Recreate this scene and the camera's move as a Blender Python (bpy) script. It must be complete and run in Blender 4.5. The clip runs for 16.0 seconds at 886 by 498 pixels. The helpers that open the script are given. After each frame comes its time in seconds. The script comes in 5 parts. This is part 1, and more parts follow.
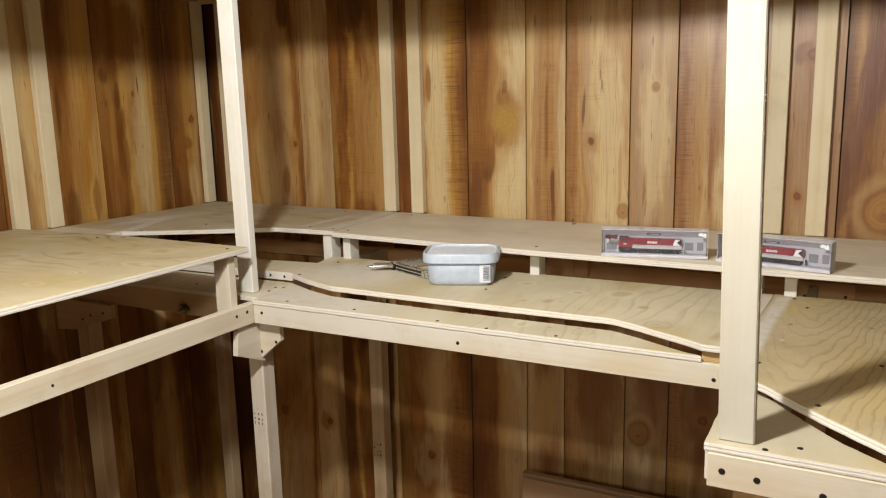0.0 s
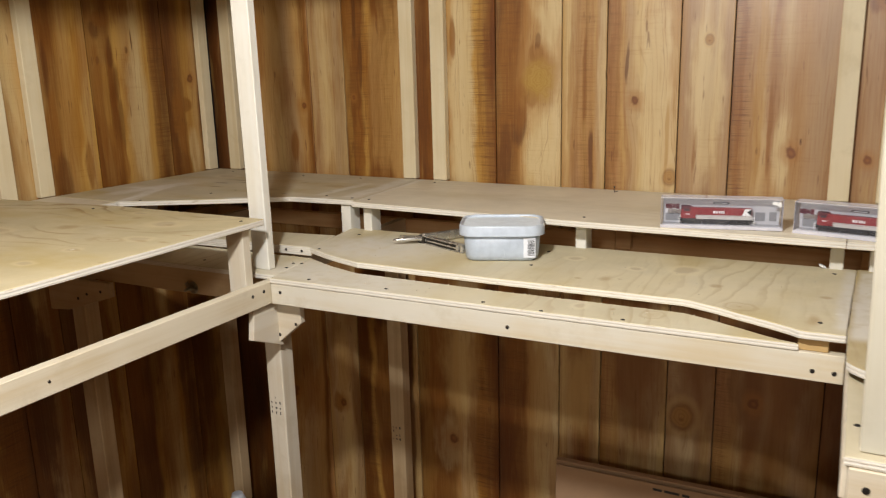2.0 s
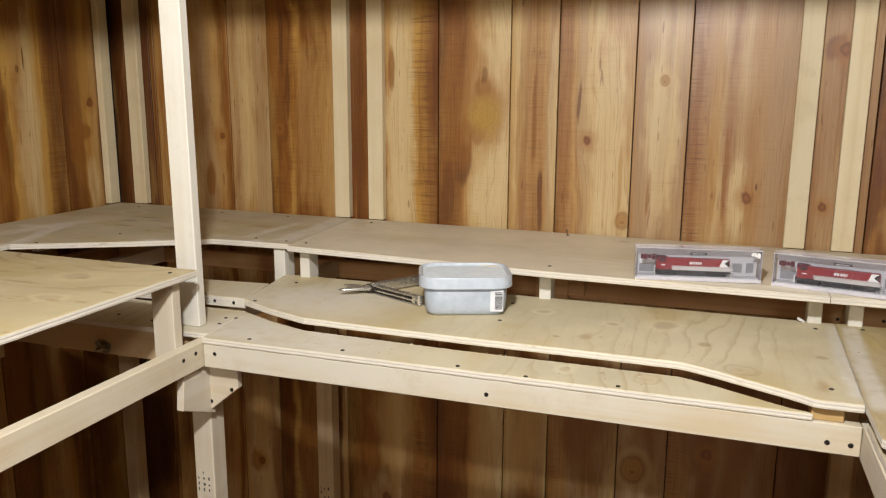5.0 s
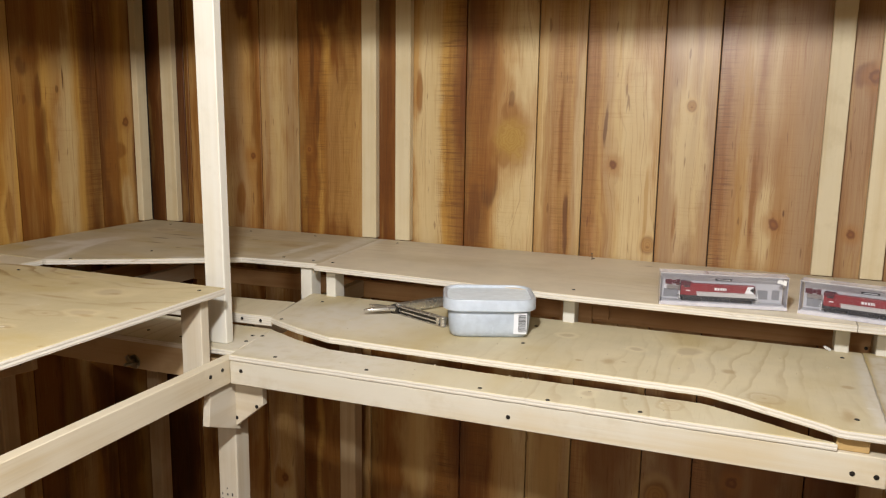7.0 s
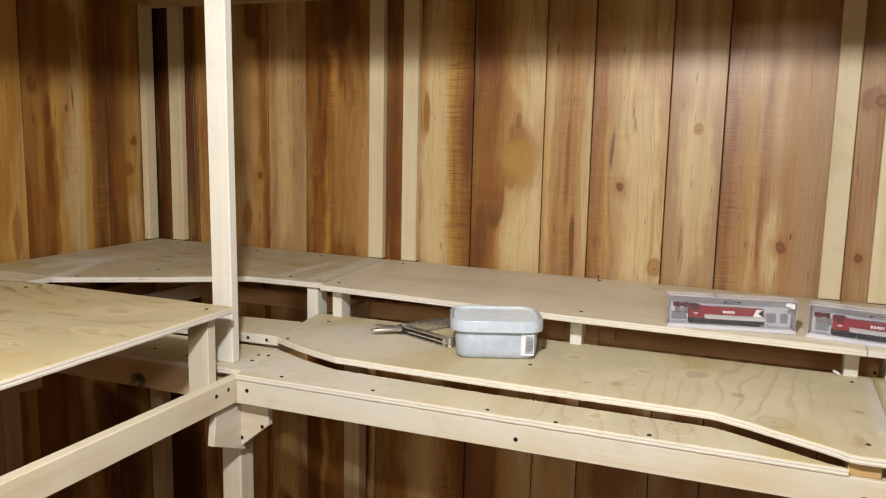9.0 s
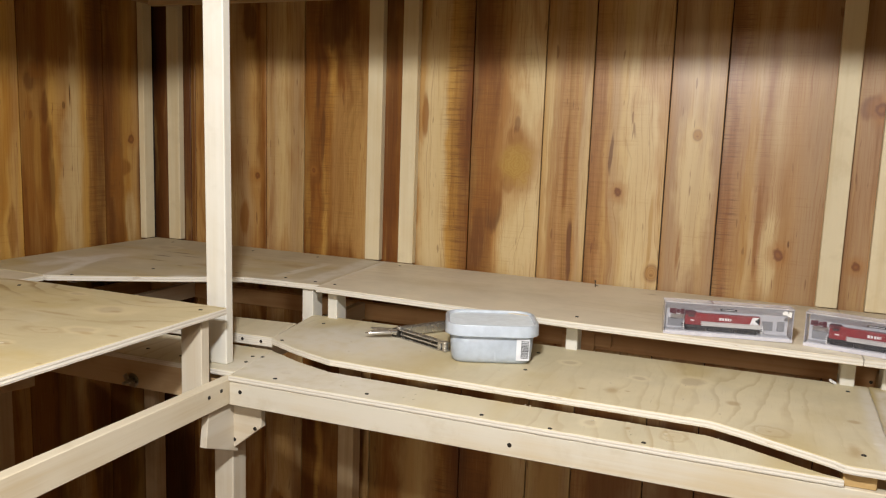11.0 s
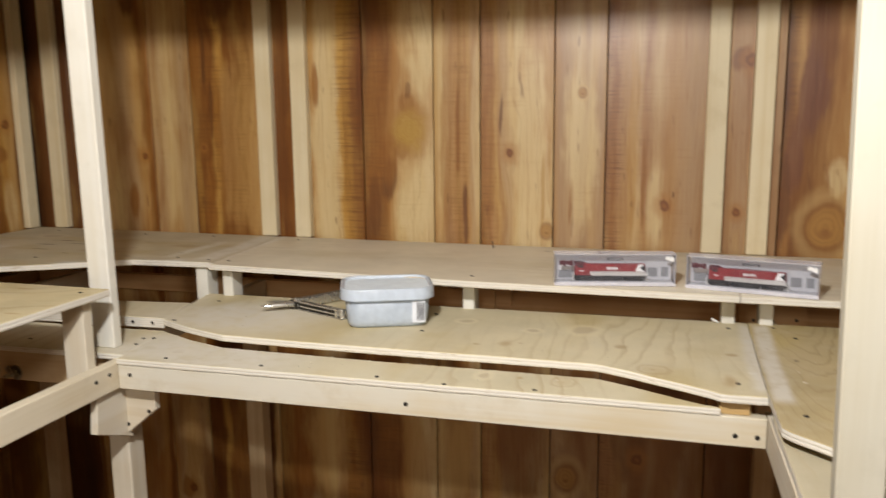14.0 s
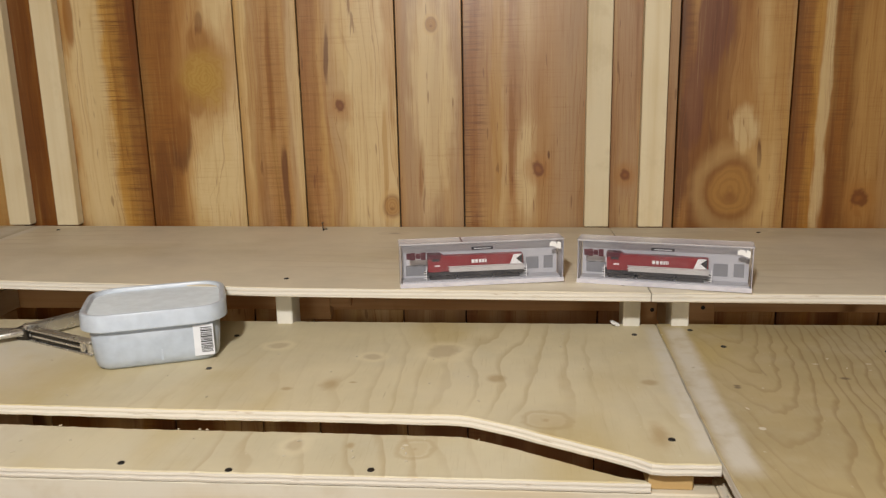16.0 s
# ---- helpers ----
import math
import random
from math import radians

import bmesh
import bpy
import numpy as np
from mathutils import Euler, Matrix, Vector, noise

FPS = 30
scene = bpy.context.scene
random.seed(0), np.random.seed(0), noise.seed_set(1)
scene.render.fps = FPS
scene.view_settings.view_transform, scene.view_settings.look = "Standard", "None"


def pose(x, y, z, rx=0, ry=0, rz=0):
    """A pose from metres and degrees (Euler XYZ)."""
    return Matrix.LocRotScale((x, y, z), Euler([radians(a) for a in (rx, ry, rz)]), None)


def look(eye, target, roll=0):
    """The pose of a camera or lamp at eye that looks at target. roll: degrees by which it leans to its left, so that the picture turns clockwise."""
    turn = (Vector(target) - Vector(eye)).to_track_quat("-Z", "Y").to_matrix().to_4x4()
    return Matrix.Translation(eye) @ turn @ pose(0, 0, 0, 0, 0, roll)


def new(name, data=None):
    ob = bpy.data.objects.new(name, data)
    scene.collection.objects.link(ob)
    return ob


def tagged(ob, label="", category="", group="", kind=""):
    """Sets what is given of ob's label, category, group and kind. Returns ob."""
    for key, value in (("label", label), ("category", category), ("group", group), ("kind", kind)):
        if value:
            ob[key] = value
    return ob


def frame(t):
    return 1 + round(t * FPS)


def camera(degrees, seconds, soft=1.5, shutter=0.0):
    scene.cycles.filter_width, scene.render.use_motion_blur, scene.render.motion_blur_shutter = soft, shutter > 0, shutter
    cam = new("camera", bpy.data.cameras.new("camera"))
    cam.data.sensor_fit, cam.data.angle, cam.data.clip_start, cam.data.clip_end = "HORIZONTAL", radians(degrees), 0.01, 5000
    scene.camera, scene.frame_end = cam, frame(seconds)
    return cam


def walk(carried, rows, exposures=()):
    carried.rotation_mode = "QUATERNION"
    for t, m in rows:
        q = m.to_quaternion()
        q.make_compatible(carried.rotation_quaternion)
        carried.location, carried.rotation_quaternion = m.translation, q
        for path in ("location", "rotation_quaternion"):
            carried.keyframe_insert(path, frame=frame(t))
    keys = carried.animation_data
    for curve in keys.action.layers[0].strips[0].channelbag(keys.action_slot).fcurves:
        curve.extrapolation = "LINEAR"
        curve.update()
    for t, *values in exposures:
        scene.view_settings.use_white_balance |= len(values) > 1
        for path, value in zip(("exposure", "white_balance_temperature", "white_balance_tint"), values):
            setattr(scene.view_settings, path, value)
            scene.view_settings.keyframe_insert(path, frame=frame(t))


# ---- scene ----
cam = camera(59.1, 16.0, soft=1.2, shutter=0.25)
PATH = [
    (0, (-0.123, 0.125, 1.477), (-1.06, 1.854, 1.111), -1.4),
    (0.5, (-0.115, 0.122, 1.474), (-1.046, 1.855, 1.116), -1.4),
    (1, (-0.115, 0.122, 1.475), (-0.98, 1.881, 1.078), -1.3),
    (1.5, (-0.153, 0.148, 1.47), (-1.043, 1.886, 1.033), -1.2),
    (1.8, (-0.225, 0.197, 1.450), (-1.122, 1.930, 1.011), -1.1),
    (2, (-0.28, 0.226, 1.457), (-1.187, 1.951, 1.008), -1.5),
    (2.3, (-0.350, 0.264, 1.454), (-1.231, 2.006, 1.018), -2.4),
    (2.5, (-0.382, 0.277, 1.457), (-1.178, 2.055, 1.004), -2.6),
    (3, (-0.414, 0.289, 1.466), (-1.037, 2.13, 0.995), -1.7),
    (3.5, (-0.426, 0.295, 1.464), (-1.043, 2.144, 1.012), -1.8),
    (4, (-0.435, 0.306, 1.461), (-1.05, 2.156, 1.015), -1.6),
    (4.5, (-0.447, 0.307, 1.463), (-1.07, 2.157, 1.029), -0.7),
    (4.7, (-0.453, 0.306, 1.470), (-1.084, 2.159, 1.059), -0.2),
    (7, (-0.446, 0.294, 1.479), (-1.159, 2.131, 1.14), 0.8),
    (7.5, (-0.447, 0.296, 1.472), (-1.166, 2.135, 1.156), 0.9),
    (8, (-0.449, 0.296, 1.478), (-1.168, 2.14, 1.188), 1.0),
    (8.5, (-0.454, 0.296, 1.475), (-1.175, 2.14, 1.192), 1.1),
    (9, (-0.454, 0.291, 1.478), (-1.177, 2.134, 1.192), 1.2),
    (11.5, (-0.453, 0.299, 1.481), (-1.172, 2.145, 1.208), 2.1),
    (12, (-0.452, 0.293, 1.483), (-1.174, 2.142, 1.236), 2.2),
    (12.5, (-0.449, 0.292, 1.483), (-1.169, 2.142, 1.238), 1.8),
    (13, (-0.443, 0.295, 1.477), (-1.164, 2.145, 1.235), 0.9),
    (13.5, (-0.442, 0.302, 1.474), (-1.164, 2.151, 1.228), 0.7),
    (13.7, (-0.431, 0.310, 1.460), (-1.139, 2.165, 1.218), 0.7),
    (14, (-0.407, 0.312, 1.455), (-0.93, 2.214, 1.123), -0.6),
    (14.2, (-0.409, 0.324, 1.443), (-0.820, 2.245, 1.067), -0.3),
    (14.5, (-0.42, 0.324, 1.444), (-0.733, 2.255, 1.031), -0.2),
    (15, (-0.44, 0.39, 1.441), (-0.71, 2.327, 1.019), -0.5),
    (15.2, (-0.441, 0.457, 1.428), (-0.724, 2.391, 1.004), -0.9),
    (15.5, (-0.45, 0.575, 1.429), (-0.68, 2.514, 1.0), -1.2),
    (15.7, (-0.443, 0.628, 1.430), (-0.634, 2.572, 0.999), -1.3),
    (16, (-0.435, 0.702, 1.425), (-0.61, 2.646, 0.988), -1.2),
]
walk(cam, [(t, look(eye, target, roll)) for t, eye, target, roll in PATH], exposures=((0.0, 0.0, 6500, 10), (13.6, 0.0, 6500, 10), (14.2, -0.10, 6500, 10), (14.8, -0.14, 6500, 10), (16.0, -0.25, 6700, 10)))

# ---------------------------------------------------------------- world, lamps, exposure
scene.view_settings.exposure = 0.0
world = bpy.data.worlds.new("world")
scene.world = world
world.use_nodes = True
world.node_tree.nodes["Background"].inputs[0].default_value = (1.0, 0.86, 0.7, 1)
world.node_tree.nodes["Background"].inputs[1].default_value = 0.001


def bulb(x, y, z, radius, watts, colour):
    data = bpy.data.lights.new("unseen_bulb", "POINT")
    data.shadow_soft_size, data.energy, data.color = radius, watts, colour
    ob = new("unseen_bulb", data)
    ob.location = (x, y, z)
    return ob


bulb(-0.60, 0.40, 1.950, 0.038, 82, (1.0, 0.985, 0.985))
# Added fill lamp, out of view, that lifts the shade under the bench.
bulb(-0.05, -1.80, 2.14, 0.12, 72, (1.0, 0.92, 0.81))


# ---------------------------------------------------------------- node helper
class Tree:
    """Short names for the nodes that the materials are made of."""

    def __init__(self, name):
        self.mat = bpy.data.materials.new(name)
        self.mat.use_nodes = True
        self.t = self.mat.node_tree
        self.bsdf = self.t.nodes["Principled BSDF"]

    def node(self, kind, **props):
        n = self.t.nodes.new(kind)
        if "operation" in props:
            n.operation, n.use_clamp = props["operation"], props["use_clamp"]
        if "interpolation_type" in props:
            n.interpolation_type = props["interpolation_type"]
        if "data_type" in props:
            n.data_type, n.blend_type = props["data_type"], props["blend_type"]
        if "feature" in props:
            n.feature = props["feature"]
        return n

    def put(self, socket, v):
        if isinstance(v, bpy.types.NodeSocket):
            self.t.links.new(v, socket)
        elif v is not None:
            if isinstance(v, tuple) and len(v) == 3 and socket.type == "RGBA":
                v = (*v, 1)
            socket.default_value = v

    def math(self, op, a, b=None, c=None, clamp=False):
        n = self.node("ShaderNodeMath", operation=op, use_clamp=clamp)
        for s, v in zip(n.inputs, (a, b, c)):
            self.put(s, v)
        return n.outputs[0]

    def add(self, a, b): return self.math("ADD", a, b)
    def sub(self, a, b): return self.math("SUBTRACT", a, b)
    def mul(self, a, b): return self.math("MULTIPLY", a, b)

    def ramp(self, v, lo, hi, a=0.0, b=1.0):
        n = self.node("ShaderNodeMapRange", interpolation_type="SMOOTHSTEP")
        for s, x in zip(n.inputs, (v, lo, hi, a, b)):
            self.put(s, x)
        return n.outputs[0]

    def mix(self, f, a, b, blend="MIX"):
        n = self.node("ShaderNodeMix", data_type="RGBA", blend_type=blend)
        self.put(n.inputs[0], f), self.put(n.inputs[6], a), self.put(n.inputs[7], b)
        return n.outputs[2]

    def xyz(self):
        n = self.node("ShaderNodeSeparateXYZ")
        self.put(n.inputs[0], self.node("ShaderNodeTexCoord").outputs["Object"])
        return n.outputs

    def vec(self, x, y, z):
        n = self.node("ShaderNodeCombineXYZ")
        for s, v in zip(n.inputs, (x, y, z)):
            self.put(s, v)
        return n.outputs[0]

    def noise(self, v, scale=1.0, detail=3.0, rough=0.55, dist=0.0):
        n = self.node("ShaderNodeTexNoise")
        self.put(n.inputs["Vector"], v)
        for k, x in (("Scale", scale), ("Detail", detail), ("Roughness", rough), ("Distortion", dist)):
            n.inputs[k].default_value = x
        return n.outputs[0]

    def random(self):
        return self.node("ShaderNodeObjectInfo").outputs["Random"]

    def done(self, colour, rough=0.6, bump=None, strength=0.2, dist=0.002, metal=0.0, spec=None):
        self.put(self.bsdf.inputs["Base Color"], colour)
        self.put(self.bsdf.inputs["Roughness"], rough)
        self.put(self.bsdf.inputs["Metallic"], metal)
        if spec is not None:
            self.bsdf.inputs["Specular IOR Level"].default_value = spec
        if bump is not None:
            n = self.node("ShaderNodeBump")
            n.inputs["Strength"].default_value, n.inputs["Distance"].default_value = strength, dist
            self.put(n.inputs["Height"], bump)
            self.put(self.bsdf.inputs["Normal"], n.outputs[0])
        return self.mat


# ---------------------------------------------------------------- materials
def lumber(name, axis, light=(0.75, 0.695, 0.58), dark=(0.66, 0.565, 0.41)):
    """Planed whitewood strip with its grain along one axis."""
    k = Tree(name)
    p = k.xyz()
    r = k.mul(k.random(), 37.0)
    long_, wide = 1.6, 55.0
    s = [wide, wide, wide]
    s[axis] = long_
    v = k.vec(k.add(k.mul(p[0], s[0]), r), k.add(k.mul(p[1], s[1]), r), k.mul(p[2], s[2]))
    grain = k.noise(v, 1.0, 4.0, 0.6, 0.4)
    cloud = k.noise(k.vec(k.add(p[0], r), p[1], p[2]), 7.0, 2.0)
    s2 = [240.0] * 3
    s2[axis] = 8.0
    fibre = k.noise(k.vec(k.mul(p[0], s2[0]), k.mul(p[1], s2[1]), k.mul(p[2], s2[2])), 1.0, 2.0)
    f = k.ramp(k.add(k.mul(grain, 0.55), k.mul(cloud, 0.45)), 0.40, 0.66)
    c = k.mix(f, light, dark)
    smudge = k.noise(k.vec(k.add(k.mul(p[0], 3.0), r), k.mul(p[1], 3.0), k.mul(p[2], 3.0)), 6.0, 4.0, 0.65)
    c = k.mix(k.ramp(smudge, 0.52, 0.72, 0.0, 0.35), c, tuple(0.86 * q for q in dark))
    spots = k.noise(k.vec(k.add(k.mul(p[0], 9.0), r), k.mul(p[1], 9.0), k.mul(p[2], 9.0)), 1.0, 1.0)
    c = k.mix(k.ramp(spots, 0.78, 0.83, 0.0, 0.7), c, (0.36, 0.21, 0.10))
    tone = k.mix(k.random(), (0.95, 0.94, 0.91), (1.0, 1.0, 1.0))
    c = k.mix(1.0, c, tone, "MULTIPLY")
    c = k.mix(1.0, c, (0.80, 0.79, 0.77), "MULTIPLY")
    return k.done(c, k.ramp(fibre, 0.2, 0.8, 0.5, 0.7), k.add(fibre, grain), 0.25, 0.0008, spec=0.3)


def plywood(name, along=0, light=(0.70, 0.62, 0.44), dark=(0.45, 0.32, 0.16), bend=1.0, seed=0.0, blotch=1.0, dusty=0.0, lines=30.0, bold=0.40, marks=(), pale_bands=(), focus=None, warmth=0.80, crown=None):
    """Sheathing plywood face: thin wandering growth lines, football patches and knots; grain along x (0) or y (1).
    marks: centre, half sizes, kind (grey patch, brown stain, ringed knot, pale chip, dark scuff); pale bands run from
    one point to another, the narrow ones sanded;
    crown: axis, roundness and slope of the nested arches of a plain-sawn figure."""
    k = Tree(name)
    p = k.xyz()
    a, b = (p[0], p[1]) if along == 0 else (p[1], p[0])
    warp = k.noise(k.vec(k.add(k.mul(a, 1.7), seed), k.mul(b, 3.2), seed), 1.0, 2.0, 0.5)
    fine = k.noise(k.vec(k.mul(a, 6.0), k.mul(b, 15.0), seed + 3.0), 1.0, 3.0)
    run = k.mul(b, lines)
    if crown:
        off = k.sub(b, crown[0])
        run = k.sub(k.mul(k.math("SQRT", k.add(k.mul(off, off), crown[1] ** 2)), lines), k.mul(a, crown[2]))
    field = k.add(k.add(k.mul(warp, 7.0 * bend), run), k.mul(fine, 1.1 + lines * 0.022))
    line = k.math("FRACT", field)
    line = k.mul(k.ramp(line, 0.62, 0.92), k.ramp(line, 0.93, 1.0, 1.0, 0.0))
    where = k.noise(k.vec(k.mul(a, 2.6), k.mul(b, 4.5), seed + 9.0), 1.0, 2.0)
    here = k.ramp(where, 0.42, 0.66, 0.0, bold)
    if focus:
        fx, fy = k.mul(k.sub(p[0], focus[0]), 1.0 / focus[2]), k.mul(k.sub(p[1], focus[1]), 1.0 / focus[3])
        here = k.math("MAXIMUM", here, k.ramp(k.math("SQRT", k.add(k.mul(fx, fx), k.mul(fy, fy))), 0.5, 1.1, focus[4], 0.0))
    line = k.mul(line, here)
    fibre = k.noise(k.vec(k.mul(a, 26.0), k.mul(b, 420.0), seed), 1.0, 3.0)
    cloud = k.noise(k.vec(p[0], p[1], seed), 5.0, 5.0, 0.62)
    warm = k.noise(k.vec(k.mul(a, 3.0), k.mul(b, 7.0), seed + 17.0), 1.0, 3.0)
    c = k.mix(k.ramp(cloud, 0.3, 0.72), light, tuple(0.83 * x for x in light))
    c = k.mix(k.ramp(warm, 0.46, 0.70, 0.0, warmth), c, (0.56, 0.435, 0.18))
    c = k.mix(line, c, dark)
    c = k.mix(k.ramp(fibre, 0.55, 0.8, 0.0, 0.20), c, dark)
    # knots and round patches
    vor = k.node("ShaderNodeTexVoronoi", feature="F1")
    k.put(vor.inputs["Vector"], k.vec(k.mul(a, 5.0), k.mul(b, 8.2), seed))
    vor.inputs["Scale"].default_value = 1.0
    d = k.add(vor.outputs["Distance"], k.mul(k.sub(fine, 0.5), 0.10))
    pick = k.node("ShaderNodeSeparateColor")
    k.put(pick.inputs[0], vor.outputs["Color"])
    has = k.ramp(pick.outputs[0], 0.42, 0.44)
    halo = k.mul(has, k.ramp(d, 0.10, 0.22, 0.40 * blotch, 0.0))
    c = k.mix(halo, c, tuple(0.55 * x + 0.45 * y for x, y in zip(light, dark)))
    rim = k.mul(has, k.mul(k.ramp(d, 0.13, 0.15), k.ramp(d, 0.17, 0.20, 0.45 * blotch, 0.0)))
    c = k.mix(rim, c, tuple(min(1.0, 1.12 * x) for x in light))
    core = k.mul(k.ramp(pick.outputs[1], 0.55, 0.58), k.mul(has, k.ramp(d, 0.03, 0.065, 0.85 * blotch, 0.0)))
    c = k.mix(core, c, tuple(0.6 * x for x in dark))
    dust = k.noise(k.vec(p[0], p[1], seed + 5.0), 11.0, 5.0, 0.7)
    c = k.mix(k.ramp(dust, 0.45, 0.75, 0.0, 0.22 + dusty), c, (0.73, 0.68, 0.56))
    scuff = k.noise(k.vec(k.mul(a, 9.0), k.mul(b, 90.0), seed + 7.0), 1.0, 2.0)
    c = k.mix(k.ramp(scuff, 0.74, 0.79, 0.0, 0.45), c, (0.30, 0.21, 0.12))
    rough_edge = k.noise(k.vec(p[0], p[1], seed), 38.0, 3.0)
    for x, y, rx, ry, kind in marks:
        du, dv = k.mul(k.sub(p[0], x), 1.0 / rx), k.mul(k.sub(p[1], y), 1.0 / ry)
        dd = k.add(k.math("SQRT", k.add(k.mul(du, du), k.mul(dv, dv))), k.mul(k.sub(rough_edge, 0.5), 1.1))
        if kind == "patch":
            c = k.mix(k.ramp(dd, 1.0, 1.9, 0.50, 0.0), c, tuple(min(1, 1.12 * q) for q in light))
            c = k.mix(k.ramp(dd, 0.5, 1.1, 0.62, 0.0), c, (0.50, 0.40, 0.26))
        elif kind == "stain":
            c = k.mix(k.ramp(dd, 0.3, 1.3, 0.60, 0.0), c, (0.42, 0.28, 0.12))
        elif kind == "knot":
            c = k.mix(k.mul(k.ramp(dd, 0.75, 0.95), k.ramp(dd, 1.0, 1.35, 0.40, 0.0)), c, (0.46, 0.33, 0.17))
            c = k.mix(k.ramp(dd, 0.5, 0.9, 0.50, 0.0), c, (0.60, 0.49, 0.30))
            c = k.mix(k.ramp(dd, 0.10, 0.30, 0.45, 0.0), c, (0.42, 0.28, 0.13))
        elif kind == "chip":
            c = k.mix(k.ramp(dd, 0.6, 1.0, 0.80, 0.0), c, (0.84, 0.79, 0.66))
        else:
            c = k.mix(k.ramp(dd, 0.3, 1.1, 0.75, 0.0), c, (0.13, 0.085, 0.05))
    for x0, y0, x1, y1, half in pale_bands:
        n = math.hypot(x1 - x0, y1 - y0)
        ex, ey = (x1 - x0) / n, (y1 - y0) / n
        du, dv = k.sub(p[0], x0), k.sub(p[1], y0)
        lon = k.add(k.mul(du, ex), k.mul(dv, ey))
        off = k.math("ABSOLUTE", k.add(k.sub(k.mul(du, -ey), k.mul(dv, -ex)), k.mul(k.sub(warm, 0.5), half * 1.2)))
        inside = k.mul(k.ramp(lon, -half, half), k.ramp(lon, n - half, n + half, 1.0, 0.0))
        f = k.mul(k.mul(inside, k.ramp(off, half * 0.35, half * 1.1, 1.0, 0.0)), k.ramp(rough_edge, 0.25, 0.6, 0.35, 0.80))
        c = k.mix(f, c, (0.80, 0.765, 0.68))
    speck = k.noise(k.vec(p[0], p[1], seed + 2.0), 170.0, 1.0)
    c = k.mix(k.ramp(speck, 0.76, 0.80, 0.0, 0.5), c, (0.84, 0.80, 0.70))
    c = k.mix(1.0, c, (0.80, 0.79, 0.77), "MULTIPLY")
    return k.done(c, k.ramp(cloud, 0.2, 0.8, 0.42, 0.62), k.add(k.mul(fibre, 0.6), line), 0.25, 0.0007, spec=0.4)


def ply_edge(name, thick, bottom):
    """The cut edge of a board: veneers in turn light and brown."""
    k = Tree(name)
    p = k.xyz()
    n = k.noise(k.vec(k.mul(p[0], 30.0), k.mul(p[1], 30.0), k.mul(p[2], 200.0)), 1.0, 3.0)
    h = k.math("DIVIDE", k.sub(p[2], bottom), thick)
    lay = k.math("FRACT", k.add(k.mul(h, 2.5), k.mul(n, 0.10)))
    f = k.mul(k.ramp(lay, 0.42, 0.55), k.ramp(lay, 0.88, 0.99, 1.0, 0.0))
    c = k.mix(k.mul(f, 0.30), (0.83, 0.80, 0.715), (0.64, 0.545, 0.40))
    c = k.mix(k.ramp(n, 0.62, 0.75, 0.0, 0.5), c, (0.40, 0.27, 0.14))
    c = k.mix(1.0, c, (0.80, 0.79, 0.77), "MULTIPLY")
    return k.done(c, 0.75, k.add(n, f), 0.5, 0.001, spec=0.2)


def plain(name, colour, rough=0.5, metal=0.0, vary=0.12, scale=60.0, bump=0.1, spec=None):
    k = Tree(name)
    p = k.node("ShaderNodeTexCoord").outputs["Object"]
    n = k.noise(p, scale, 4.0, 0.6)
    big = k.noise(p, scale * 0.12, 2.0)
    c = k.mix(k.ramp(k.add(k.mul(n, 0.5), k.mul(big, 0.5)), 0.3, 0.7), colour, tuple((1 - vary) * x for x in colour))
    return k.done(c, k.ramp(n, 0.2, 0.8, max(rough - 0.06, 0.02), min(rough + 0.06, 1.0)), n, bump, 0.0005, metal, spec)


STROKE = {"P": (0.68, 0.55, 0.33), "G": (0.42, 0.235, 0.070), "R": (0.28, 0.120, 0.033), "D": (0.12, 0.042, 0.013), "M": (0.165, 0.062, 0.032), "T": (0.47, 0.285, 0.115)}


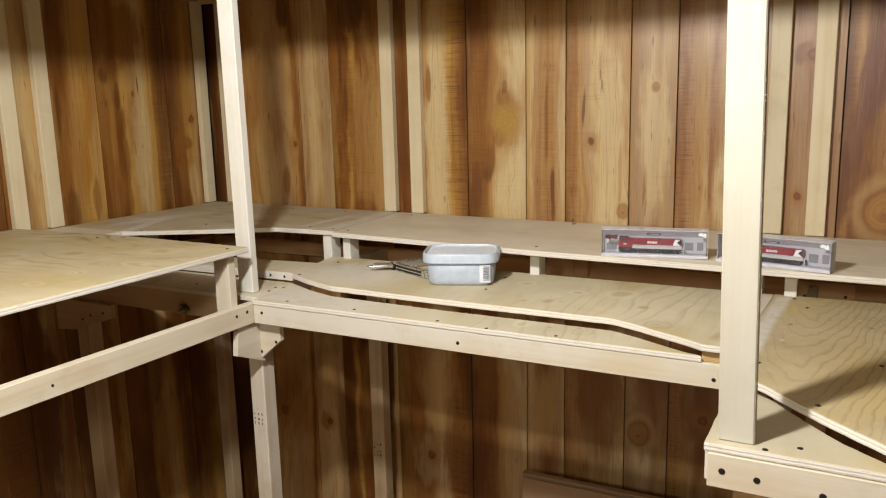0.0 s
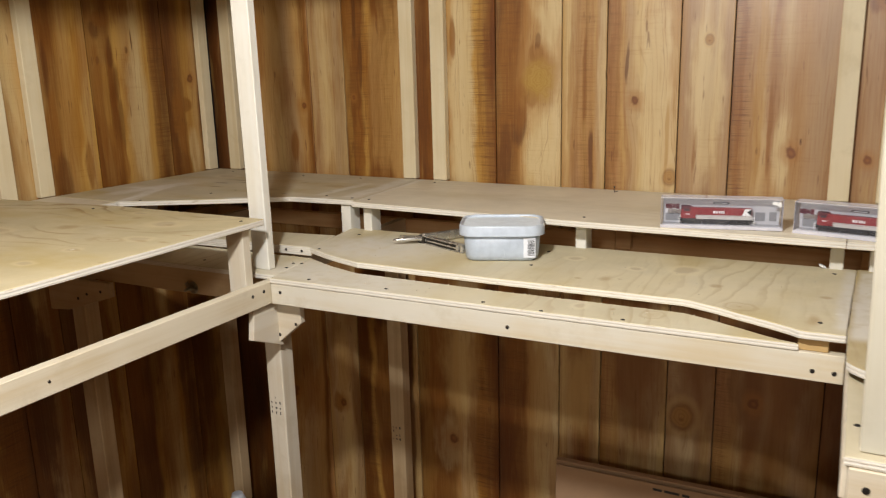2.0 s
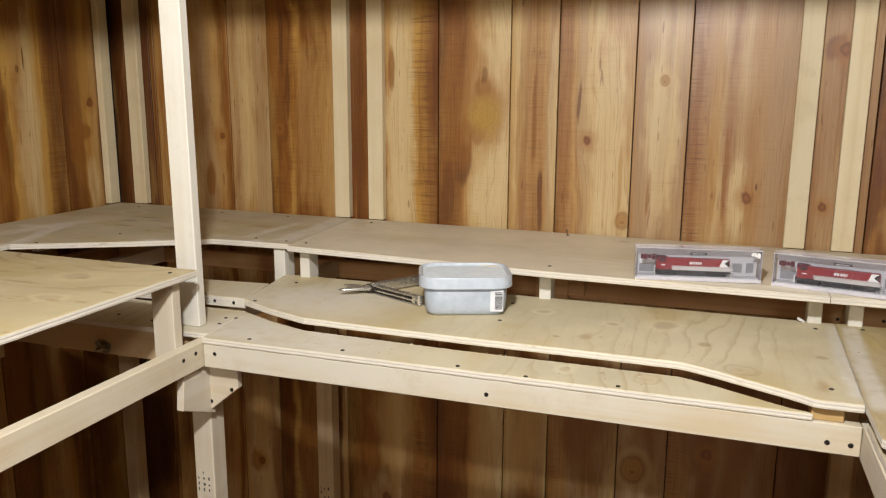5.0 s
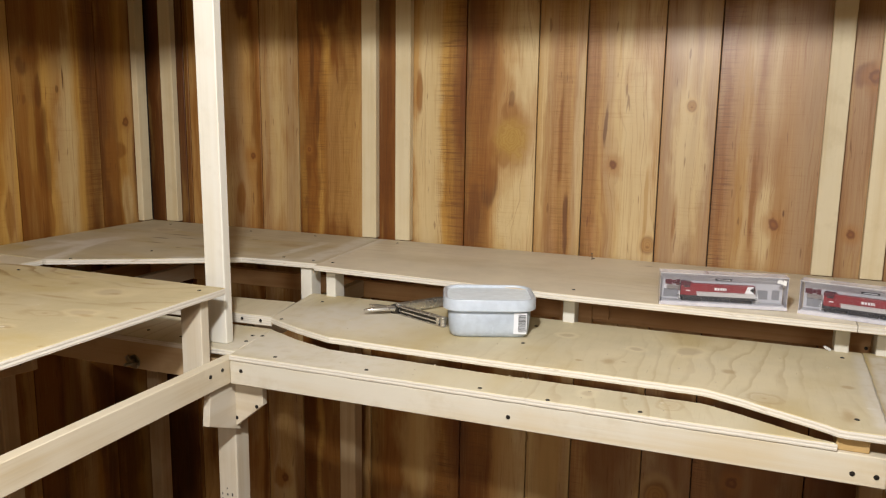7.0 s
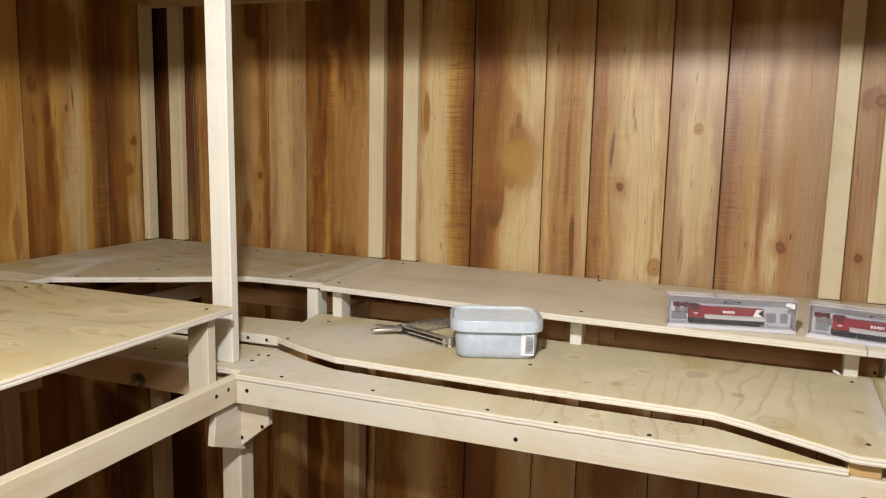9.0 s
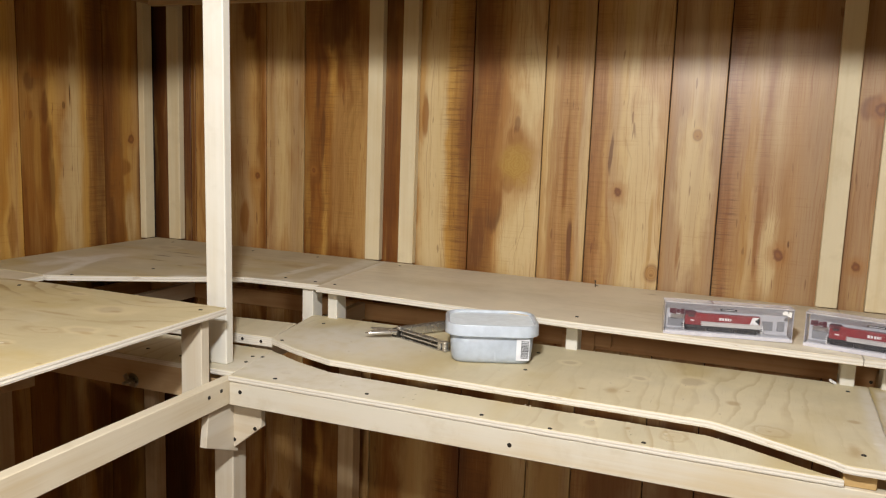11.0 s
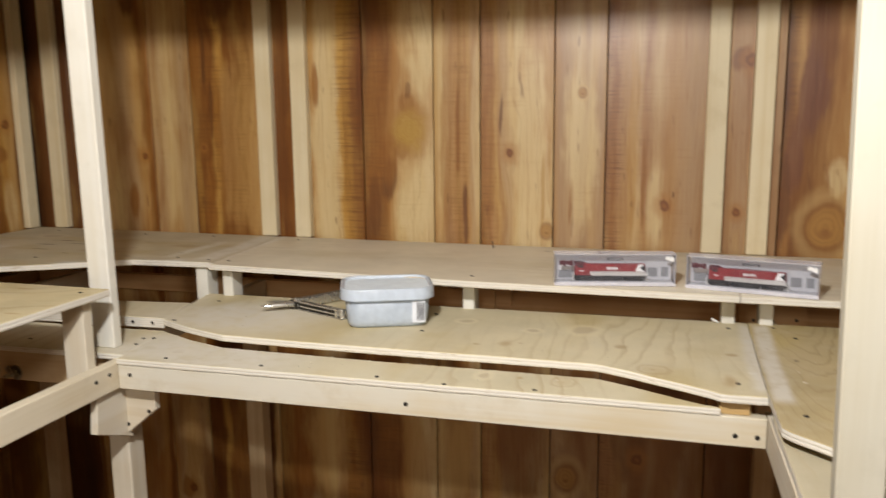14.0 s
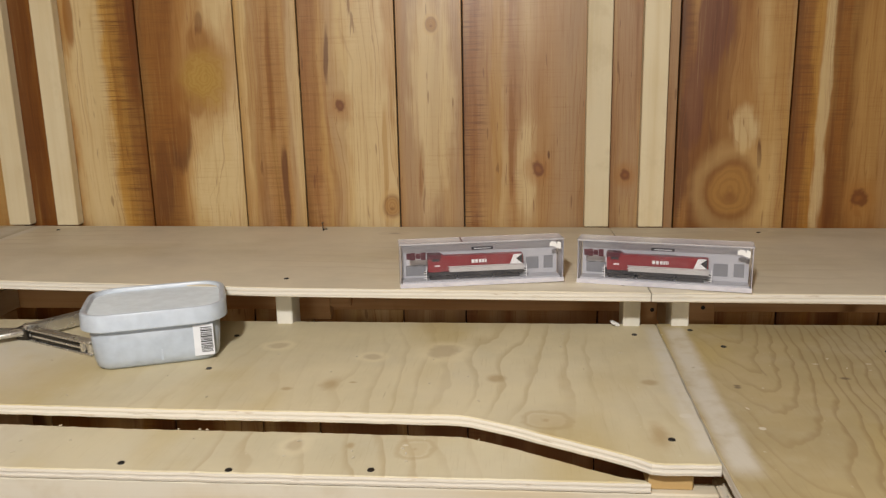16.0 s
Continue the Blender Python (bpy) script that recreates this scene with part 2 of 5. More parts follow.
def panelling(name, axis, u0, u1, stops, saw=(), knots=(), seed=0.0, wob=0.16, bold=1.0, strokes=()):
    """One varnished plank between u0 and u1. stops: share of the width and its heartwood or sapwood colour;
    saw: lanes of cross saw marks (from, to, strength); knots: place, height, radius, kind
    (0 a tight knot, 1 a big ringed one, 2 a yellow burl, 3 tall pale and 4 tall dark, painting light and shade under
    the bench);
    strokes: place, height, half width, half height, colour key and strength of a long flame; most low R and D ones
    paint shade."""
    k = Tree(name)
    p = k.xyz()
    u, v = p[axis], p[2]
    s = k.math("DIVIDE", k.sub(u, u0), u1 - u0)
    slow = k.noise(k.vec(k.mul(u, 2.0), k.mul(v, 1.5), seed), 1.0, 2.0)
    mid = k.noise(k.vec(k.mul(u, 9.0), k.mul(v, 3.6), seed + 3.0), 1.0, 3.0, 0.6)
    g = k.add(s, k.add(k.mul(k.sub(slow, 0.5), 2.8 * wob), k.mul(k.sub(mid, 0.5), 2.0 * wob)))
    for ku, kv, r, kind in knots:
        if kind in (3, 4):
            continue
        du, dv = k.sub(u, ku), k.mul(k.sub(v, kv), 0.35)
        dd = k.math("SQRT", k.add(k.mul(du, du), k.mul(dv, dv)))
        g = k.sub(g, k.mul(k.ramp(dd, r * 0.3, r * 3.5, 1.0, 0.0), k.mul(k.ramp(du, -r, r, -1.0, 1.0), r * 0.6 / (u1 - u0))))
    tones = k.node("ShaderNodeValToRGB")
    tones.color_ramp.interpolation = "EASE"
    for i, (pos, col) in enumerate(stops):
        els = tones.color_ramp.elements
        el = els[0] if i == 0 else els[-1] if i == len(stops) - 1 else els.new(pos)
        el.position, el.color = pos, (*col, 1)
    k.put(tones.inputs[0], k.add(k.mul(g, 0.94), 0.03))
    c = tones.outputs[0]
    # figure: soft streaks, growth lines, fibres and short flecks
    flame = k.noise(k.vec(k.mul(g, 4.5), k.mul(v, 0.9), seed + 4.0), 1.0, 4.0, 0.62)
    c = k.mix(k.ramp(flame, 0.50, 0.72, 0.0, 0.50 * bold), c, k.mix(1.0, c, (0.60, 0.37, 0.17), "MULTIPLY"))
    c = k.mix(k.ramp(flame, 0.30, 0.44, 0.20, 0.0), c, (0.64, 0.45, 0.19))
    cloud = k.noise(k.vec(k.mul(g, 2.6), k.mul(v, 3.1), seed + 21.0), 1.0, 3.0, 0.55)
    c = k.mix(k.ramp(cloud, 0.48, 0.66, 0.0, 0.55 * bold), c, k.mix(1.0, c, (0.60, 0.37, 0.18), "MULTIPLY"))
    c = k.mix(k.ramp(cloud, 0.34, 0.47, 0.22, 0.0), c, (0.60, 0.40, 0.15))
    # long flames and the painted under-bench shade, their edges drawn out along the grain
    drift = k.mul(k.sub(k.noise(k.vec(k.mul(u, 5.0), k.mul(v, 4.5), seed + 31.0), 1.0, 3.0, 0.6), 0.5), 1.0)
    tear = k.sub(k.noise(k.vec(k.mul(u, 95.0), k.mul(v, 5.0), seed + 33.0), 1.0, 4.0, 0.65), 0.5)
    puff = k.sub(k.noise(k.vec(k.mul(u, 22.0), k.mul(v, 9.0), seed + 35.0), 1.0, 3.0, 0.6), 0.5)
    for su, sv, ru, rv, key, power in strokes:
        du = k.mul(k.add(k.sub(u, su), k.mul(drift, min(0.05, 1.3 * ru + 0.012))), 1.0 / ru)
        dv = k.mul(k.sub(v, sv), 1.0 / rv)
        dd = k.add(k.math("SQRT", k.add(k.mul(du, du), k.mul(dv, dv))), k.add(k.mul(tear, 0.9), k.mul(puff, 1.2)))
        c = k.mix(k.ramp(dd, 0.58, 1.10, power, 0.0), c, STROKE[key])
    grain = k.noise(k.vec(k.mul(g, 13.0), k.mul(v, 1.3), seed + 7.0), 1.0, 4.0, 0.65)
    c = k.mix(k.ramp(grain, 0.52, 0.72, 0.0, 0.22 + 0.22 * bold), c, k.mix(1.0, c, (0.60, 0.38, 0.19), "MULTIPLY"))
    field = k.math("FRACT", k.add(k.mul(g, 9.0), k.mul(mid, 2.5)))
    line = k.mul(k.ramp(field, 0.70, 0.95), k.ramp(field, 0.95, 1.0, 1.0, 0.0))
    where = k.noise(k.vec(k.mul(u, 14.0), k.mul(v, 3.0), seed + 12.0), 1.0, 2.0)
    c = k.mix(k.mul(line, k.ramp(where, 0.50, 0.70, 0.0, 0.22)), c, (0.19, 0.075, 0.024))
    fibre = k.noise(k.vec(k.mul(u, 330.0), k.mul(v, 9.0), seed), 1.0, 3.0)
    c = k.mix(k.ramp(fibre, 0.52, 0.72, 0.0, 0.34), c, k.mix(1.0, c, (0.60, 0.40, 0.21), "MULTIPLY"))
    c = k.mix(k.ramp(fibre, 0.28, 0.44, 0.12, 0.0), c, (0.68, 0.50, 0.24))
    across = k.noise(k.vec(k.mul(u, 9.0), k.mul(v, 300.0), seed + 1.0), 1.0, 4.0, 0.75)
    c = k.mix(k.mul(k.ramp(across, 0.50, 0.70), k.ramp(mid, 0.42, 0.66, 0.05, 0.30)), c, k.mix(1.0, c, (0.60, 0.42, 0.24), "MULTIPLY"))
    dash = k.noise(k.vec(k.mul(u, 130.0), k.mul(v, 17.0), seed + 2.0), 1.0, 1.0)
    c = k.mix(k.ramp(dash, 0.70, 0.76, 0.0, 0.50), c, (0.14, 0.050, 0.018))
    hair = k.noise(k.vec(k.mul(g, 75.0), k.mul(v, 2.6), seed + 23.0), 1.0, 2.0)
    c = k.mix(k.ramp(hair, 0.62, 0.67, 0.0, 0.34), c, (0.24, 0.092, 0.026))
    for a, b, power in saw:
        tick = k.noise(k.vec(k.mul(u, 10.0), k.mul(v, 250.0), seed + 5.0), 1.0, 4.0, 0.75)
        lane = k.mul(k.ramp(g, a - 0.07, a + 0.07), k.ramp(g, b - 0.07, b + 0.07, 1.0, 0.0))
        fade = k.noise(k.vec(k.mul(u, 16.0), k.mul(v, 13.0), seed + 15.0), 1.0, 3.0)
        c = k.mix(k.mul(k.mul(k.ramp(tick, 0.44, 0.68), lane), k.ramp(fade, 0.30, 0.62, 0.25 * power, 0.85 * power)), c, (0.13, 0.048, 0.014))
    for ku, kv, r, kind in knots:
        jf, ja = {0: (55.0, 1.2), 1: (22.0, 0.55), 2: (34.0, 1.15)}.get(kind, (26.0, 1.0))
        jig = k.mul(k.sub(k.noise(k.vec(k.mul(u, jf), k.mul(v, jf), seed), 1.0, 3.0), 0.5), r * ja)
        du, dv = k.sub(u, ku), k.mul(k.sub(v, kv), 0.85 if kind == 0 else 0.8)
        dd = k.add(k.math("SQRT", k.add(k.mul(du, du), k.mul(dv, dv))), jig)
        # Kinds 3 and 4 paint tall light and dark areas beneath the bench.
        if kind >= 3:
            tall = k.mul(k.sub(v, kv), 0.30)
            veil = k.mul(k.sub(k.noise(k.vec(k.mul(u, 26.0), k.mul(v, 7.0), seed), 1.0, 4.0, 0.6), 0.5), r * 1.4)
            dd = k.add(k.math("SQRT", k.add(k.mul(du, du), k.mul(tall, tall))), veil)
            c = k.mix(k.ramp(dd, r * 0.45, r * 1.2, 0.70, 0.0), c, (0.60, 0.42, 0.19) if kind == 3 else (0.20, 0.082, 0.026))
        elif kind == 0:
            c = k.mix(k.ramp(dd, r * 0.7, r * 2.6, 0.55, 0.0), c, (0.36, 0.165, 0.050))
            c = k.mix(k.ramp(dd, r * 0.55, r * 1.0, 0.90, 0.0), c, (0.17, 0.060, 0.020))
            c = k.mix(k.ramp(dd, r * 0.1, r * 0.5, 0.6, 0.0), c, (0.31, 0.13, 0.040))
        elif kind == 1:
            ring = k.ramp(k.math("SINE", k.add(k.mul(dd, 21.0 / r), k.mul(jig, 9.0 / r))), -0.4, 1.0)
            pale = k.mul(k.ramp(dd, r * 0.95, r * 1.15), k.ramp(dd, r * 1.35, r * 2.0, 0.42, 0.0))
            c = k.mix(pale, c, (0.60, 0.42, 0.20))
            c = k.mix(k.ramp(dd, r * 0.70, r * 1.20, 0.80, 0.0), c, (0.40, 0.215, 0.068))
            rim = k.mul(k.ramp(dd, r * 0.70, r * 0.98), k.ramp(dd, r * 1.02, r * 1.40, 0.42, 0.0))
            c = k.mix(rim, c, (0.20, 0.082, 0.024))
            c = k.mix(k.mul(ring, k.ramp(dd, r * 0.8, r * 1.15, 0.26, 0.0)), c, (0.21, 0.090, 0.028))
            low = k.math("SQRT", k.add(k.mul(du, du), k.math("POWER", k.mul(k.sub(v, kv - 0.30 * r), 1.2), 2.0)))
            c = k.mix(k.ramp(k.add(low, k.mul(jig, 0.8)), r * 0.05, r * 0.45, 0.60, 0.0), c, (0.20, 0.080, 0.024))
        else:
            swirl = k.math("ARCTAN2", dv, du)
            ring = k.ramp(k.math("SINE", k.add(k.mul(dd, 34.0 / r), k.mul(swirl, 1.0))), -0.6, 1.0)
            c = k.mix(k.ramp(dd, r * 0.9, r * 2.0, 0.45, 0.0), c, (0.33, 0.165, 0.050))
            c = k.mix(k.ramp(dd, r * 0.45, r * 1.30, 0.75, 0.0), c, (0.48, 0.315, 0.090))
            c = k.mix(k.mul(ring, k.ramp(dd, r * 0.7, r * 1.1, 0.30, 0.0)), c, (0.33, 0.175, 0.035))
    c = k.mix(1.0, c, (0.835, 0.808, 0.735), "MULTIPLY")
    rich = k.node("ShaderNodeHueSaturation")
    rich.inputs["Saturation"].default_value = 1.06
    k.put(rich.inputs["Color"], c)
    c = rich.outputs[0]
    k.bsdf.inputs["Coat Weight"].default_value, k.bsdf.inputs["Coat Roughness"].default_value = 0.42, 0.34
    return k.done(c, k.ramp(fibre, 0.2, 0.8, 0.46, 0.58), k.add(fibre, k.mul(across, 0.4)), 0.10, 0.0006, spec=0.32)


WOOD_X, WOOD_Y, WOOD_Z = lumber("whitewood_along_x", 0), lumber("whitewood_along_y", 1), lumber("whitewood_along_z", 2)
# Browner whitewood: the dimness under the decks is put into the colour.
TAN_Z = lumber("shade_toned_whitewood", 2, (0.66, 0.51, 0.32), (0.53, 0.38, 0.21))
TAN_X = lumber("shade_toned_whitewood_along_x", 0, (0.64, 0.42, 0.22), (0.50, 0.29, 0.13))
TAN_Y = lumber("shade_toned_whitewood_along_y", 1, (0.46, 0.275, 0.13), (0.32, 0.17, 0.07))
WHITE_X, WHITE_Z = lumber("white_planed_wood", 0, (0.75, 0.72, 0.625), (0.68, 0.585, 0.41)), lumber("white_planed_wood_upright", 2, (0.85, 0.84, 0.775), (0.80, 0.77, 0.67))
RAIL_Y = lumber("yellowed_planed_wood", 1, (0.76, 0.685, 0.53), (0.66, 0.55, 0.37))
POST_Z = lumber("cream_planed_wood", 2, (0.60, 0.575, 0.475), (0.56, 0.52, 0.405))
# Warm bounce below the deck is painted into this browner copy.
CROSS_X = lumber("bounce_toned_planed_wood", 0, (0.66, 0.50, 0.31), (0.54, 0.38, 0.21))
BATTEN = lumber("cream_whitewood", 2, (0.84, 0.735, 0.505), (0.75, 0.62, 0.385))
STEEL = plain("dark_screw_steel", (0.05, 0.045, 0.04), 0.45, 0.8)
INK = plain("black_stamp_ink", (0.03, 0.03, 0.03), 0.8)


# ---------------------------------------------------------------- mesh helpers
def mesh_object(name, bm, mats):
    me = bpy.data.meshes.new(name)
    bmesh.ops.recalc_face_normals(bm, faces=bm.faces)
    bm.to_mesh(me)
    bm.free()
    for m in mats if isinstance(mats, (list, tuple)) else [mats]:
        me.materials.append(m)
    return new(name, me)


def part(name, bm, mats, parent, label=""):
    ob = mesh_object(name, bm, mats)
    ob.parent = parent
    return tagged(ob, label)


def thing(name, bm, mats, label, category, group="", kind=""):
    return tagged(mesh_object(name, bm, mats), label, category, group, kind)


def group_of(name, label, category, group="", kind="", at=(0, 0, 0)):
    ob = new(name)
    ob.empty_display_size = 0.05
    return tagged(ob, label, category, group, kind)


def box(x0, x1, y0, y1, z0, z1, bevel=0.0012, bm=None):
    bm = bm or bmesh.new()
    made = bmesh.ops.create_cube(bm, size=1.0, matrix=Matrix.LocRotScale(((x0 + x1) / 2, (y0 + y1) / 2, (z0 + z1) / 2), None, (x1 - x0, y1 - y0, z1 - z0)))
    if bevel:
        edges = {e for v in made["verts"] for e in v.link_edges}
        bmesh.ops.bevel(bm, geom=list(edges), offset=bevel, segments=1, affect="EDGES")
    return bm


def prism(points, z0, z1, slope=0.0, bevel=0.0010, axis="z"):
    """A board with the outline points, from z0 to z1 (or along y or x); its cut sides take the second material."""
    bm = bmesh.new()
    low, high = [], []
    for a, b in points:
        for zz, row in ((z0, low), (z1, high)):
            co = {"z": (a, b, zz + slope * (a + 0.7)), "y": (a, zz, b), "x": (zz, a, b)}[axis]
            row.append(bm.verts.new(co))
    bm.faces.new(high)
    bm.faces.new(list(reversed(low)))
    n = len(points)
    for i in range(n):
        f = bm.faces.new((low[i], low[(i + 1) % n], high[(i + 1) % n], high[i]))
        f.material_index = 1
    bmesh.ops.recalc_face_normals(bm, faces=bm.faces)
    if bevel:
        top = [e for e in bm.edges if all(f.material_index == 0 for f in e.link_faces) is False and len({f.material_index for f in e.link_faces}) == 2]
        bmesh.ops.bevel(bm, geom=top, offset=bevel, segments=1, affect="EDGES")
    return bm


def ragged(points, step=0.02, amount=0.0007, seed=1):
    """The outline with its long sides broken into short saw-cut lengths."""
    rnd = random.Random(seed)
    out = []
    for (a, b), (c, d) in zip(points, points[1:] + points[:1]):
        n = max(1, int(math.hypot(c - a, d - b) / step))
        for i in range(n):
            f = i / n
            j = amount if i else 0.0
            out.append((a + (c - a) * f + rnd.uniform(-j, j), b + (d - b) * f + rnd.uniform(-j, j)))
    return out


def smooth(points, n=6):
    """A soft curve through the points."""
    out = []
    for i in range(len(points) - 1):
        p0, p1, p2, p3 = (Vector(points[max(0, min(len(points) - 1, i + d))]) for d in (-1, 0, 1, 2))
        for s in range(n):
            t = s / n
            q = 0.5 * (2 * p1 + (p2 - p0) * t + (2 * p0 - 5 * p1 + 4 * p2 - p3) * t * t + (3 * p1 - 3 * p2 + p3 - p0) * t ** 3)
            out.append((q.x, q.y))
    return out + [tuple(points[-1])]


SCREW = None


def screw_mesh():
    """A countersunk screw head with a cross recess, about 7 mm wide, facing +z."""
    bm = bmesh.new()
    bmesh.ops.create_cone(bm, cap_ends=True, segments=10, radius1=0.0036, radius2=0.0030, depth=0.0012)
    for a in (0, math.pi / 2):
        bmesh.ops.create_cube(bm, size=1.0, matrix=Matrix.Rotation(a, 4, "Z") @ Matrix.LocRotScale((0, 0, 0.0005), None, (0.0040, 0.0009, 0.0010)))
    me = bpy.data.meshes.new("screw")
    bm.to_mesh(me)
    bm.free()
    me.materials.append(STEEL)
    return me


def screw(parent, x, y, z, facing="z", size=1.0):
    """A screw head let into the parent's surface; the parent stands at the origin."""
    global SCREW
    SCREW = SCREW or screw_mesh()
    turn = {"z": (0, 0, 0), "-y": (90, 0, 0), "x": (0, 90, 0), "-x": (0, -90, 0)}[facing]
    ob = new("screw", SCREW)
    ob.parent = parent
    ob.matrix_basis = pose(x, y, z, *turn) @ Matrix.Rotation(x * 61 + y * 37, 4, "Z") @ Matrix.Diagonal((size, size, 1, 1))
    return ob


# ---------------------------------------------------------------- room
PALE, CREAM, HONEY, TAN = (0.68, 0.545, 0.335), (0.62, 0.465, 0.250), (0.55, 0.335, 0.11), (0.48, 0.295, 0.125)
ROSE, GREY, MIDDLE = (0.42, 0.235, 0.105), (0.48, 0.33, 0.185), (0.28, 0.137, 0.044)
BROWN, RUST, DARK = (0.15, 0.060, 0.019), (0.225, 0.093, 0.026), (0.08, 0.031, 0.011)

# Ceiling, far walls and floor stay out of view; their tones steer the bounce.
plaster = plain("bounce_limiting_ceiling", (0.22, 0.185, 0.14), 0.85, 0.0, 0.06, 30.0)
brown_wall = plain("bounce_limiting_brown", (0.16, 0.10, 0.055), 0.7, 0.0, 0.2, 12.0)
backing = plain("dark_panel_backing", (0.030, 0.019, 0.012), 0.9, 0.0, 0.2, 30.0)
tagged(mesh_object("wall_north", box(-2.10, 2.60, 2.010, 2.12, 0, 2.30, 0), backing), "back wall behind the brown wood panelling", "wall", kind="structure")
tagged(mesh_object("wall_west", box(-2.10, -1.980, -2.60, 2.010, 0, 2.30, 0), backing), "side wall behind the brown wood panelling", "wall", kind="structure")
tagged(mesh_object("wall_east", box(2.60, 2.72, -2.60, 2.12, 0, 2.30, 0), brown_wall), "plain unseen wall closing the room", "wall", kind="structure")
tagged(mesh_object("wall_south", box(-2.10, 2.72, -2.72, -2.60, 0, 2.30, 0), brown_wall), "plain unseen wall closing the room", "wall", kind="structure")
tagged(mesh_object("ceiling", box(-2.10, 2.72, -2.72, 2.12, 2.30, 2.40, 0), plaster), "plain unseen ceiling of the room, toned down to limit bounce", "ceiling", kind="structure")
tagged(mesh_object("floor", box(-2.10, 2.72, -2.72, 2.12, -0.10, 0.0, 0), plain("bounce_warming_brown", (0.35, 0.245, 0.165), 0.7, 0.0, 0.2, 18.0)), "plain unseen floor, browned to warm the bounce light", "floor", kind="structure")

wall_north, wall_west = bpy.data.objects["wall_north"], bpy.data.objects["wall_west"]


def plank(wall, axis, u0, u1, mat):
    """One plank of the panelling, its long edges chamfered into the grooves."""
    g = 0.0012
    if axis == 0:
        bm = box(u0 + g, u1 - g, 2.000, 2.0095, 0.002, 2.298, 0.0008)
    else:
        bm = box(-1.9795, -1.970, u0 + g, u1 - g, 0.002, 2.298, 0.0)
    return part("plank", bm, mat, wall)


boards = [0, 0]


def north(u0, u1, stops, saw, kn, wob, strokes=()):
    """A board of the back wall: from, to, colours over the width, saw-marked lanes, knots, wander, flames and
    under-bench shade.
    """
    i = boards[0]
    boards[0] += 1
    bold = 0.35 if (0.70, PALE) in stops or (0.40, PALE) in stops else 0.6 if -0.52 < u0 < -0.2 else 1.0
    # Boards towards the right are darkened in colour to offset too strong lamp light.
    if u0 > -0.63:
        fr, fg, fb = (0.84, 0.80, 0.82) if u0 < -0.2 else (0.88, 0.82, 0.76)
        stops = tuple((at, (fr * r, fg * g, fb * b)) for at, (r, g, b) in stops)
    plank(wall_north, 0, u0, u1, panelling("panelling_back", 0, u0, u1, stops, saw, kn, 3.7 * i + 1, wob, bold, strokes))


def west(u0, u1, stops, saw, kn, wob, strokes=()):
    i = boards[1]
    boards[1] += 1
    plank(wall_west, 1, u0, u1, panelling("panelling_side", 1, u0, u1, stops, saw, kn, 5.3 * i + 2, wob, 1.0, strokes))


# Kinds 3, 4 and most R, D strokes below 1 m paint under-bench light.
north(-1.968, -1.845, ((0, DARK), (0.4, BROWN), (0.7, DARK), (1, BROWN)), ((0.0, 1.0, 0.4),), (), 0.2)
north(-1.845, -1.830, ((0, BROWN), (1, MIDDLE)), (), (), 0.2)
north(-1.830, -1.609, ((0, TAN), (0.18, TAN), (0.45, CREAM), (0.62, GREY), (0.80, TAN), (0.88, RUST), (0.94, ROSE), (1, TAN)), (), ((-1.636, 1.369, 0.010, 0), (-1.739, 0.506, 0.018, 0)), 0.12, ((-1.673, 1.257, 0.018, 0.05, "R", 0.85), (-1.665, 1.752, 0.025, 0.05, "D", 0.8), (-1.618, 1.45, 0.008, 0.25, "R", 0.6), (-1.74, 1.5, 0.03, 0.25, "T", 0.5), (-1.75, 0.62, 0.05, 0.25, "R", 0.55), (-1.66, 0.9, 0.05, 0.12, "D", 0.5), (-1.7, 0.7, 0.07, 0.32, "R", 0.7), (-1.8, 0.75, 0.03, 0.3, "D", 0.7)))
north(-1.609, -1.498, ((0, TAN), (0.15, GREY), (0.5, CREAM), (0.8, GREY), (1, CREAM)), (), ((-1.560, 0.498, 0.014, 0),), 0.12, ((-1.55, 0.62, 0.03, 0.14, "T", 0.6), (-1.56, 0.9, 0.05, 0.14, "R", 0.6), (-1.575, 0.495, 0.02, 0.035, "R", 0.8)))
# The D stroke at 1.75 darkens the top of this board.
north(-1.498, -1.300, ((0, MIDDLE), (0.10, RUST), (0.22, RUST), (0.32, HONEY), (0.40, RUST), (0.52, RUST), (0.68, MIDDLE), (0.82, TAN), (1, CREAM)), ((0.0, 0.35, 0.6), (0.45, 0.75, 0.35)), ((-1.469, 1.389, 0.006, 0),), 0.18, ((-1.482, 1.62, 0.016, 0.14, "R", 0.8), (-1.483, 1.30, 0.010, 0.12, "G", 0.6), (-1.459, 1.6, 0.007, 0.08, "D", 0.85), (-1.442, 1.47, 0.006, 0.08, "D", 0.7), (-1.456, 1.262, 0.018, 0.12, "R", 0.9), (-1.389, 1.38, 0.034, 0.26, "T", 0.6), (-1.345, 1.36, 0.020, 0.24, "T", 0.6), (-1.425, 1.40, 0.012, 0.20, "R", 0.6), (-1.405, 1.75, 0.05, 0.07, "D", 0.8), (-1.42, 0.86, 0.06, 0.12, "D", 0.85), (-1.4, 0.55, 0.05, 0.16, "R", 0.6), (-1.34, 0.7, 0.03, 0.3, "D", 0.7)))
